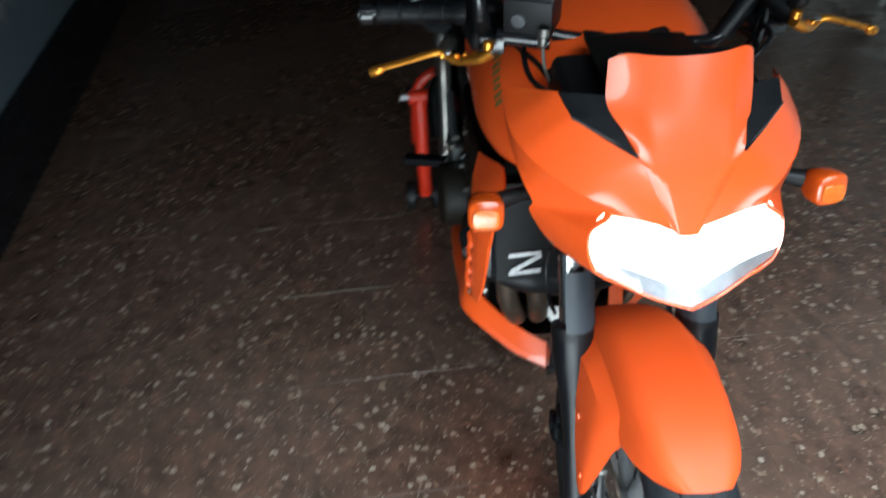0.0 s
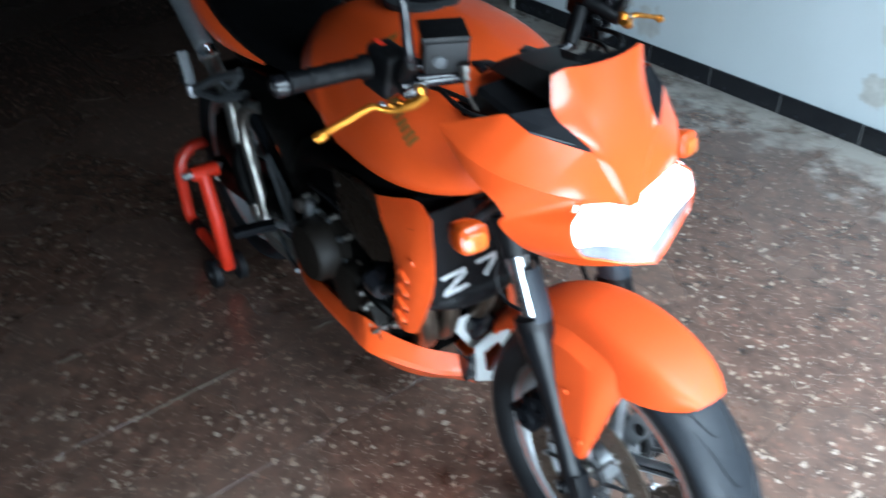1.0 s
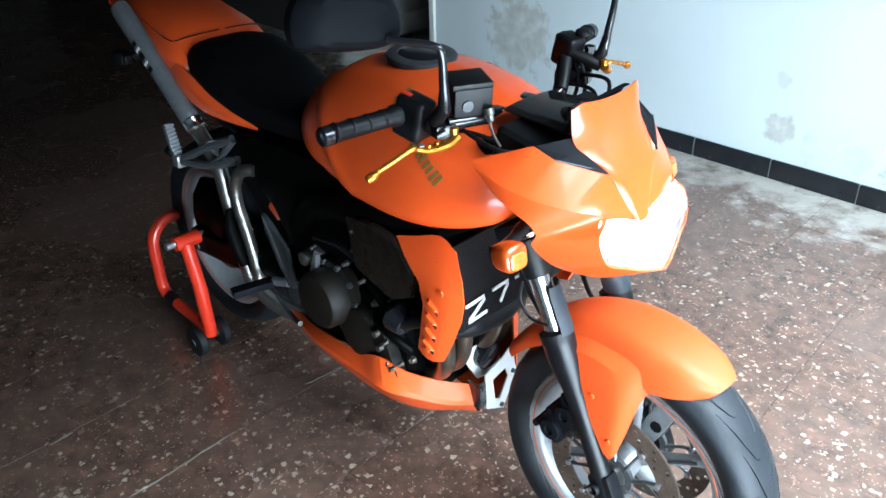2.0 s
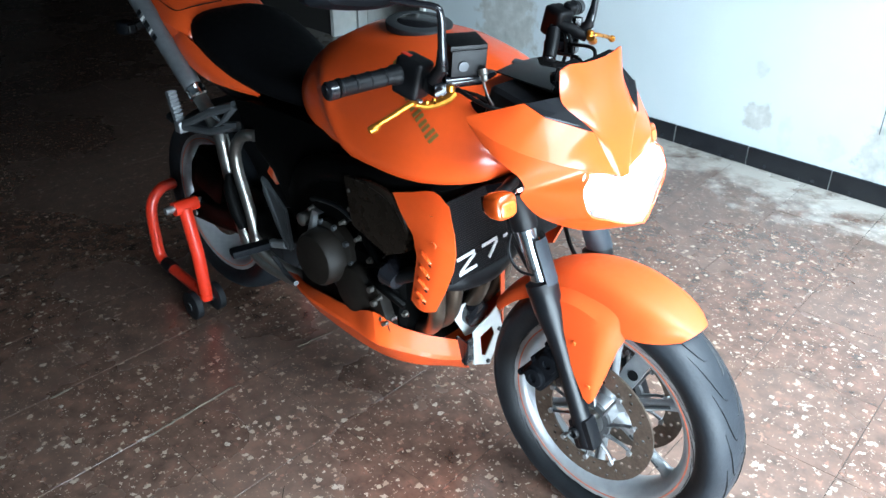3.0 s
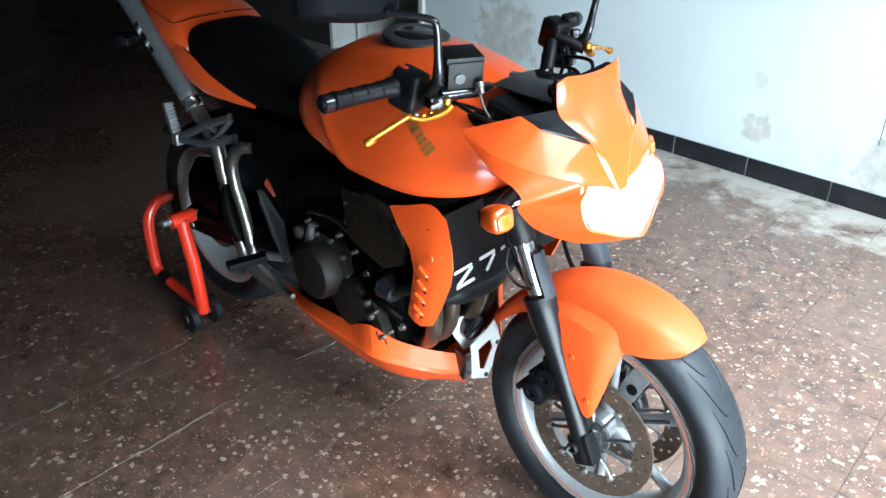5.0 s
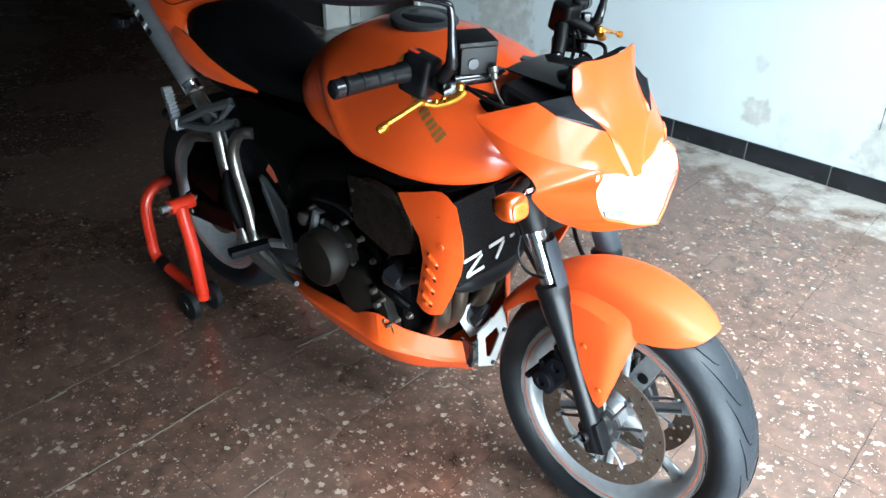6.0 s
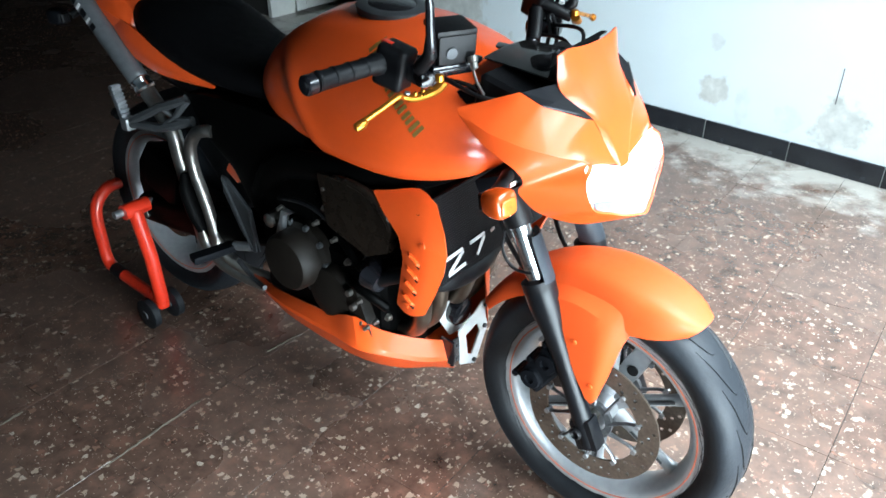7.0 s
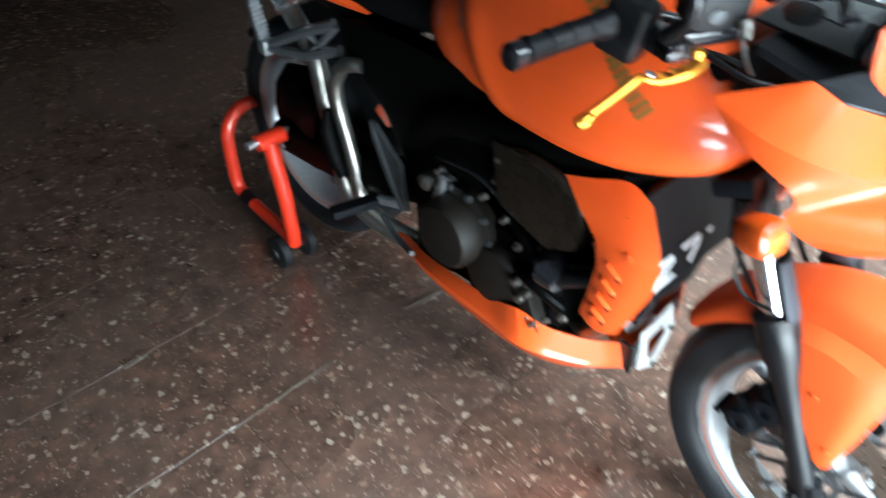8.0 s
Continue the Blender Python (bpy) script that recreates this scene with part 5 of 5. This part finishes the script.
def belly_bracket():
    def flat(outline, hole, x, thick, lean):
        """A plate across the bike with an opening; outline and hole in (y, z)."""
        bm = bmesh.new()
        edges = []
        for loop in (outline, hole):
            vs = [bm.verts.new((x + lean * (y - outline[0][0]), y, z)) for y, z in loop]
            edges += [bm.edges.new((vs[k], vs[(k + 1) % len(vs)])) for k in range(len(vs))]
        faces = [f for f in bmesh.ops.triangle_fill(bm, use_beauty=True, use_dissolve=False, edges=edges)["geom"] if isinstance(f, bmesh.types.BMFace)]
        made = bmesh.ops.extrude_face_region(bm, geom=faces)["geom"]
        bmesh.ops.translate(bm, vec=(thick, 0, 0), verts=[g for g in made if isinstance(g, bmesh.types.BMVert)])
        return bm

    rim = [(-0.024, 0.326), (0.030, 0.352), (0.056, 0.374), (0.078, 0.376), (0.076, 0.290), (0.036, 0.198), (-0.018, 0.222)]
    ob = part("belly_bracket", flat(rim, [(0.000, 0.302), (0.040, 0.318), (0.050, 0.290), (0.022, 0.232), (0.008, 0.240)], -0.362, 0.004, 0.12), WHITE, bike, "white metal bracket with a triangular opening")
    part("tab", plate([(-0.400, 0.262), (-0.356, 0.236), (-0.350, 0.262), (-0.352, 0.308), (-0.392, 0.312)], -0.052, -0.046, 0.001), GLOSS, ob, "black bracket tab")
    part("tab", block((-0.362, -0.034, 0.272), (0.005, 0.036, 0.072), 0.001), GLOSS, ob, "black bracket tab")
    for y, z in ((0.066, 0.362), (0.064, 0.300), (-0.034, 0.252), (-0.034, 0.292), (0.028, 0.214)):
        smooth(part("bolt", lathe([(0, 0.002), (0, 0.006), (0.006, 0.006), (0.007, 0.002)], (-0.358 + 0.12 * (y + 0.024), y, z), (1, 0, 0), 8), GREYMETAL, ob))
    part("splash_plate", sheet([[(-0.405, -0.063, 0.388), (-0.402, 0.005, 0.385), (-0.398, 0.050, 0.372)], [(-0.405, -0.030, 0.330), (-0.402, 0.025, 0.320), (-0.398, 0.075, 0.310)], [(-0.405, 0.000, 0.280), (-0.402, 0.045, 0.275), (-0.398, 0.088, 0.270)]], 0.003), WHITE, ob, "white inner plate")


belly_bracket()


# Exhaust, silencer, footrests, swingarm.
def rear():
    pipe = [(-0.64, -0.03, 0.30), (-0.80, -0.09, 0.272), (-0.95, -0.125, 0.278), (-1.06, -0.150, 0.300), (-1.125, -0.160, 0.345), (-1.150, -0.163, 0.42), (-1.172, -0.165, 0.541), (-1.184, -0.165, 0.605), (-1.196, -0.165, 0.67), (-1.240, -0.163, 0.722), (-1.285, -0.162, 0.764)]
    smooth(part("exhaust_pipe", tube(curve(pipe, 6), 0.021, 16), STEEL, bike, "polished steel exhaust pipe"))
    smooth(part("heat_shield", tube(curve([(-1.150, -0.180, 0.572), (-1.142, -0.186, 0.53), (-1.122, -0.186, 0.47), (-1.106, -0.182, 0.418)], 5), [0.014, 0.026, 0.028, 0.020], 12, None, 0.6), ENGINE, bike, "black pipe heat shield"))
    link = [(-0.90, -0.10, 0.285), (-1.00, -0.145, 0.315), (-1.060, -0.168, 0.36), (-1.074, -0.170, 0.406), (-1.084, -0.170, 0.465), (-1.101, -0.170, 0.523), (-1.121, -0.170, 0.584), (-1.122, -0.170, 0.645), (-1.096, -0.165, 0.690), (-1.063, -0.16, 0.706), (-1.045, -0.15, 0.706)]
    smooth(part("exhaust_pipe", tube(curve(link, 6), 0.0165, 16), STEEL, bike, "second polished exhaust pipe"))
    d = Vector((-0.62, -0.02, 0.60)).normalized()
    p0 = Vector((-1.288, -0.162, 0.766))
    can = smooth(part("silencer", tube([p0 + d * t for t in (0.03, 0.034, 0.06, 0.40, 0.42)], [0.024, 0.0265, 0.0272, 0.028, 0.024], 28), SILENCER, bike, "long grey metal silencer"), 40)
    smooth(part("flange", tube([p0 + d * t for t in (-0.005, 0.0, 0.012, 0.014, 0.026, 0.032)], [0.022, 0.028, 0.028, 0.024, 0.028, 0.025], 24), CHROME, can, "bright flange ring"))
    side = d.cross(Vector((0, 1, 0))).normalized()
    out = Vector((0.25, -1, 0.1)).normalized()
    for k, (a, b) in enumerate(((0.20, 0.215), (0.225, 0.232), (0.242, 0.262), (0.270, 0.278), (0.288, 0.30))):
        q = p0 + d * (a + b) / 2 + out * 0.0275
        n = out
        part("mark", block(q, (b - a, 0.002, 0.018), 0, Matrix((d, n, d.cross(n))).transposed()), BLACK if k % 2 == 0 else WHITE, can, "dark and pale bar of a worn decal")

    def hanger(s):
        pv = Vector((-1.318, s * 0.215, 0.682))
        bm = tube([pv, (-1.20, s * 0.185, 0.745), (-1.13, s * 0.15, 0.770)], [0.012, 0.012, 0.014], 8)
        tube([pv, (-1.20, s * 0.19, 0.690), (-1.12, s * 0.15, 0.715)], [0.012, 0.012, 0.014], 8, bm)
        tube([(-1.13, s * 0.15, 0.770), (-1.165, s * 0.17, 0.72), (-1.12, s * 0.15, 0.715)], 0.012, 8, bm)
        tube([(-1.20, s * 0.185, 0.745), (-1.17, s * 0.17, 0.72), (-1.20, s * 0.19, 0.690)], 0.009, 8, bm)
        ob = smooth(part("passenger_hanger", bm, GREYMETAL, bike, "grey passenger footrest hanger"))
        smooth(part("pivot", block(pv, (0.030, 0.030, 0.034), 0.006), ALLOY, ob))
        foot = block(pv + Vector((-0.020, 0, 0.052)), (0.016, 0.026, 0.098), 0.004, Matrix.Rotation(radians(-16), 3, "Y"))
        smooth(part("folded_peg", foot, SILENCER, ob, "serrated alloy footpeg folded up"))
        for k in range(9):
            part("peg_tooth", block(pv + Vector((-0.006 - 0.0029 * k, 0, 0.014 + 0.0100 * k)), (0.022, 0.026, 0.0048), 0.001, Matrix.Rotation(radians(-16), 3, "Y"), None, 1), SILENCER, ob)
        smooth(part("rubber_stop", lathe([(0, 0.004), (0, 0.014), (0.02, 0.014), (0.022, 0.004)], pv + Vector((-0.036, 0, 0.014)), (-1, 0, 0.2), 12), BLACK, ob))
        plate_ = smooth(part("heel_plate", plate([(-1.005, 0.605), (-0.985, 0.600), (-0.905, 0.535), (-0.890, 0.420), (-0.915, 0.410), (-0.960, 0.470), (-1.005, 0.560)], s * 0.165, s * 0.172, 0.002), GREYMETAL, bike, "grey triangular heel plate"))
        for a, b in (((-1.00, 0.60), (-0.915, 0.42)), ((-0.99, 0.598), (-0.90, 0.535)), ((-0.905, 0.54), (-0.90, 0.42))):
            part("rib", tube([(a[0], s * 0.174, a[1]), (b[0], s * 0.174, b[1])], 0.004, 6), GREYMETAL, plate_)
        peg = smooth(part("footpeg", block((-1.005, s * 0.232, 0.405), (0.036, 0.115, 0.020), 0.006, Matrix.Rotation(s * radians(14), 3, "Z")), MATT, bike, "black rubber rider footpeg"))
        smooth(part("peg_mount", tube([(-0.985, s * 0.175, 0.408), (-0.93, s * 0.165, 0.420)], 0.013, 10), ALLOY, peg))
        smooth(part("pedal", tube(curve([(-0.985, s * 0.172, 0.360), (-0.93, s * 0.182, 0.342), (-0.88, s * 0.192, 0.338), (-0.85, s * 0.200, 0.342)], 4), 0.007, 8), GREYMETAL, bike, "grey foot lever"))

    both(hanger)
    for s in (-1, 1):
        arm = smooth(part("swingarm_leg", tube(curve([(-0.90, s * 0.10, 0.46), (-1.05, s * 0.13, 0.43), (-1.25, s * 0.125, 0.38), (-1.47, s * 0.125, 0.352)], 5), [0.044, 0.042, 0.036], 12, None, 1.25), ENGINE, bike, "black swingarm leg"))
        smooth(part("chain_adjuster", block((-1.425, s * 0.128, 0.352), (0.10, 0.030, 0.055), 0.008), ENGINE, arm))
        smooth(part("axle_nut", lathe([(0, 0.006), (0, 0.017), (0.012, 0.017), (0.013, 0.012), (0.022, 0.011), (0.023, 0.004)], (-1.425, s * 0.142, 0.352), (0, s, 0), 6), STEEL, arm, "steel axle nut"))
    smooth(part("rear_caliper", block((-1.345, -0.118, 0.485), (0.150, 0.055, 0.130), 0.020, Matrix.Rotation(radians(20), 3, "Y")), ENGINE, bike, "black rear brake caliper"))
    guard = plate([(-1.43, 0.565), (-1.33, 0.590), (-1.245, 0.555), (-1.250, 0.440), (-1.35, 0.370), (-1.46, 0.330), (-1.505, 0.345), (-1.515, 0.420), (-1.495, 0.490)], -0.112, -0.098, 0.005)
    smooth(part("caliper_bracket", guard, ENGINE, bike, "black rear caliper bracket"), 40)
    for x, z in ((-1.30, 0.52), (-1.40, 0.46), (-1.46, 0.39)):
        smooth(part("bolt", lathe([(0, 0.002), (0, 0.007), (0.005, 0.006), (0.006, 0.002)], (x, -0.112, z), (0, -1, 0), 8), GREYMETAL, bike))
    smooth(part("chain_guard", plate([(-0.98, 0.50), (-1.10, 0.520), (-1.24, 0.500), (-1.25, 0.455), (-1.10, 0.440), (-0.98, 0.440)], -0.128, -0.118, 0.004), ENGINE, bike), 40)
    smooth(part("mudguard", sheet([[(RX.x + 0.335 * math.cos(radians(a)), y, RX.z + 0.335 * math.sin(radians(a))) for y in (-0.09, -0.05, 0, 0.05, 0.09)] for a in range(15, 105, 10)], 0.003), BLACK, bike, "black rear hugger"))
    smooth(part("shock_spring", tube([(-0.93 - 0.002 * k + 0.03 * math.cos(k * 0.7), -0.03 + 0.03 * math.sin(k * 0.7), 0.45 + 0.0042 * k) for k in range(50)], 0.006, 8), ORANGE, bike, "orange shock absorber spring"))
    smooth(part("inner_panel", block((-0.99, -0.115, 0.63), (0.05, 0.02, 0.13), 0.006, Matrix.Rotation(radians(35), 3, "Y")), ORANGE, bike, "orange bracket behind the footrest"))


rear()

# Faded slanted band on the tank.
def tank_band():
    shape = BVHTree.FromPolygons([v.co for v in tank_ob.data.vertices], [p.vertices for p in tank_ob.data.polygons])
    for s in (-1, 1):
        x0, z0, dx, dz = -0.450, 0.992, 0.132, -0.115
        at = -0.26
        for n in range(8):
            h, w = (0.031, 0.12) if n in (0, 7) else (0.024, 0.115)
            for k in range(2):
                rows = []
                for i in range(3):
                    f = at + w * (0.58 * k + 0.36 * i / 2)
                    row = []
                    for g in (-0.5, 0.0, 0.5):
                        p = Vector((x0 + dx * f + dz * g * h / -0.2, 0, z0 + dz * f + dx * g * h / 0.2))
                        hit = shape.ray_cast(Vector((p.x, s * 0.5, p.z)), Vector((0, -s, 0)))
                        row.append((p.x, hit[0].y + s * 0.0012, p.z))
                    rows.append(row)
                part("decal_bar", sheet(rows, 0.0008 * s), GREENGREY, tank_ob, "faded olive bar of a worn tank decal")
            at += w + 0.030


tank_band()


# ---- the paddock stand ----
def paddock_stand():
    ob = thing("paddock_stand", BIKE, "red tubular paddock stand on small black wheels", "motorcycle stand")
    for s in (-1, 1):
        y = s * 0.205
        arm = smooth(part("arm", tube([(-1.405, y, 0.392), (-1.405, y, 0.372), (-1.375, y, 0.240), (-1.385, y * 0.95, 0.085), (-1.388, y * 0.95, 0.055)], 0.021, 16), RED, ob), 50)
        smooth(part("head_tube", tube([(-1.412, s * 0.160, 0.392), (-1.412, s * 0.240, 0.392)], 0.0225, 16), RED, arm))
        smooth(part("hook", tube([(-1.416, s * 0.140, 0.392), (-1.416, s * 0.266, 0.392)], 0.0115, 10), ALLOY, arm, "bare steel hook bar"))
        foot = smooth(part("foot_axle", tube([(-1.39, y - s * 0.045, 0.050), (-1.39, y + s * 0.055, 0.050)], 0.012, 12), BLACK, arm))
        for dy in (-0.042, 0.042):
            smooth(part("castor", lathe([(-0.014, 0.010), (-0.014, 0.040), (-0.010, 0.049), (0.010, 0.049), (0.014, 0.040), (0.014, 0.010)], (-1.39, y * 0.98 + dy, 0.0495), (0, 1, 0), 28), RUBBER, foot, "black castor wheel"))
            smooth(part("castor_cap", lathe([(-0.017, 0.004), (-0.017, 0.014), (0.017, 0.014), (0.017, 0.004)], (-1.39, y * 0.98 + dy, 0.0495), (0, 1, 0), 14), GREYMETAL, foot))
        smooth(part("side_rail", tube(curve([(-1.39, y * 0.95, 0.070), (-1.53, y * 0.93, 0.075), (-1.645, y * 0.92, 0.085)], 4), 0.019, 14), RED, ob))
        smooth(part("joint", tube([(-1.60, y * 0.925, 0.079), (-1.65, y * 0.92, 0.086)], 0.0225, 14), BLACK, ob, "black sleeve joint"))
    h = 0.19
    loop = [(-1.645, -h, 0.085), (-1.680, -h, 0.105), (-1.688, -h, 0.16), (-1.690, -h + 0.005, 0.285), (-1.692, -h + 0.045, 0.338), (-1.694, -h + 0.10, 0.348)]
    smooth(part("rear_loop", tube(curve(loop + mirrored(loop[::-1]), 5), 0.019, 14), RED, ob, "red bent rear handle"))


paddock_stand()


# Pale filler crumbling out of some floor joints.
def joint_filler(x0, y0, x1, y1, wide, seed):
    rnd = random.Random(seed)
    a, b = Vector((x0, y0, 0.0)), Vector((x1, y1, 0.0))
    n = (b - a).normalized().cross(Vector((0, 0, 1)))
    steps = 14
    rows = []
    for i in range(steps + 1):
        f = i / steps
        mid = a.lerp(b, f) + n * rnd.uniform(-0.002, 0.002)
        w = wide * (0.3 + 0.7 * math.sin(math.pi * min(1, max(0.02, f)))) * rnd.uniform(0.5, 1.0)
        rows.append([mid - n * w + Vector((0, 0, 0.0004)), mid + Vector((0, 0, 0.0009)), mid + n * w + Vector((0, 0, 0.0004))])
    tagged(part("joint_filler", sheet(rows, 0.002), PALEJOINT), "pale chipped mortar along a floor joint", "mortar", kind="structure")


joint_filler(-0.153, -2.684, -0.113, -2.97, 0.0035, 1)
joint_filler(-0.189, -2.318, -0.192, -2.434, 0.004, 2)
joint_filler(-0.463, -3.034, -0.452, -3.097, 0.003, 3)


# Fine dark cracks across tiles.
def crack(x, y, steps, seed):
    rnd = random.Random(seed)
    pts = [Vector((x, y, 0.0004))]
    for dx, dy in steps:
        for k in range(3):
            pts.append(pts[-1] + Vector((dx / 3 + rnd.uniform(-0.004, 0.004), dy / 3 + rnd.uniform(-0.004, 0.004), 0)))
    tagged(part("floor_crack", tube(pts, [0.0004, 0.0012, 0.0008, 0.0013, 0.0004], 6, None, 0.3), FLOORBED), "fine dark crack across a terrazzo tile", "crack", kind="structure")


crack(0.934, -1.045, ((0.055, 0.009), (0.035, 0.009)), 5)
crack(0.28, -2.78, ((0.05, -0.03), (0.03, -0.06)), 7)


# ---- floor tiles, last ----
def floor_tiles():
    step, turn = 0.357, radians(5.7)
    bm = block((0, 0, -0.006), (step - 0.0020, step - 0.0006, 0.012), 0.0003, None, None, 1)
    me = bpy.data.meshes.new("tile")
    bm.to_mesh(me), bm.free()
    me.materials.append(TERRAZZO)
    u, v = Vector((math.cos(turn), math.sin(turn), 0)), Vector((-math.sin(turn), math.cos(turn), 0))
    start = Vector((-0.165, -2.5, 0)) + v * (-0.44 - 0.0)
    far = bmesh.new()
    rnd = random.Random(4)
    for i in range(-34, 14):
        for j in range(-10, 20):
            c = start + u * (i + 0.5) * step + v * (j + 0.5) * step
            if not (WEST < c.x < EAST + 0.15 and SOUTH - 1.1 < c.y < 3.0):
                continue
            if c.y > 0.24 and not DOOR_W - 0.3 < c.x < DOOR_E + 1.0:
                continue
            near = -2.2 < c.x < 2.4 and c.y < 0.24
            m = Matrix.Translation(c + Vector((0, 0, rnd.uniform(-0.0002, 0.0002)))) @ Matrix.Rotation(turn, 4, "Z")
            if near:
                t = new("tile", me)
                t.parent = floor
                t.matrix_local = m
            else:
                block(c + Vector((0, 0, -0.006)), (step - 0.0035, step - 0.0035, 0.012), 0, Matrix.Rotation(turn, 3, "Z"), far)
    tagged(part("far_tiles", far, TERRAZZO, floor), kind="stuff")


floor_tiles()
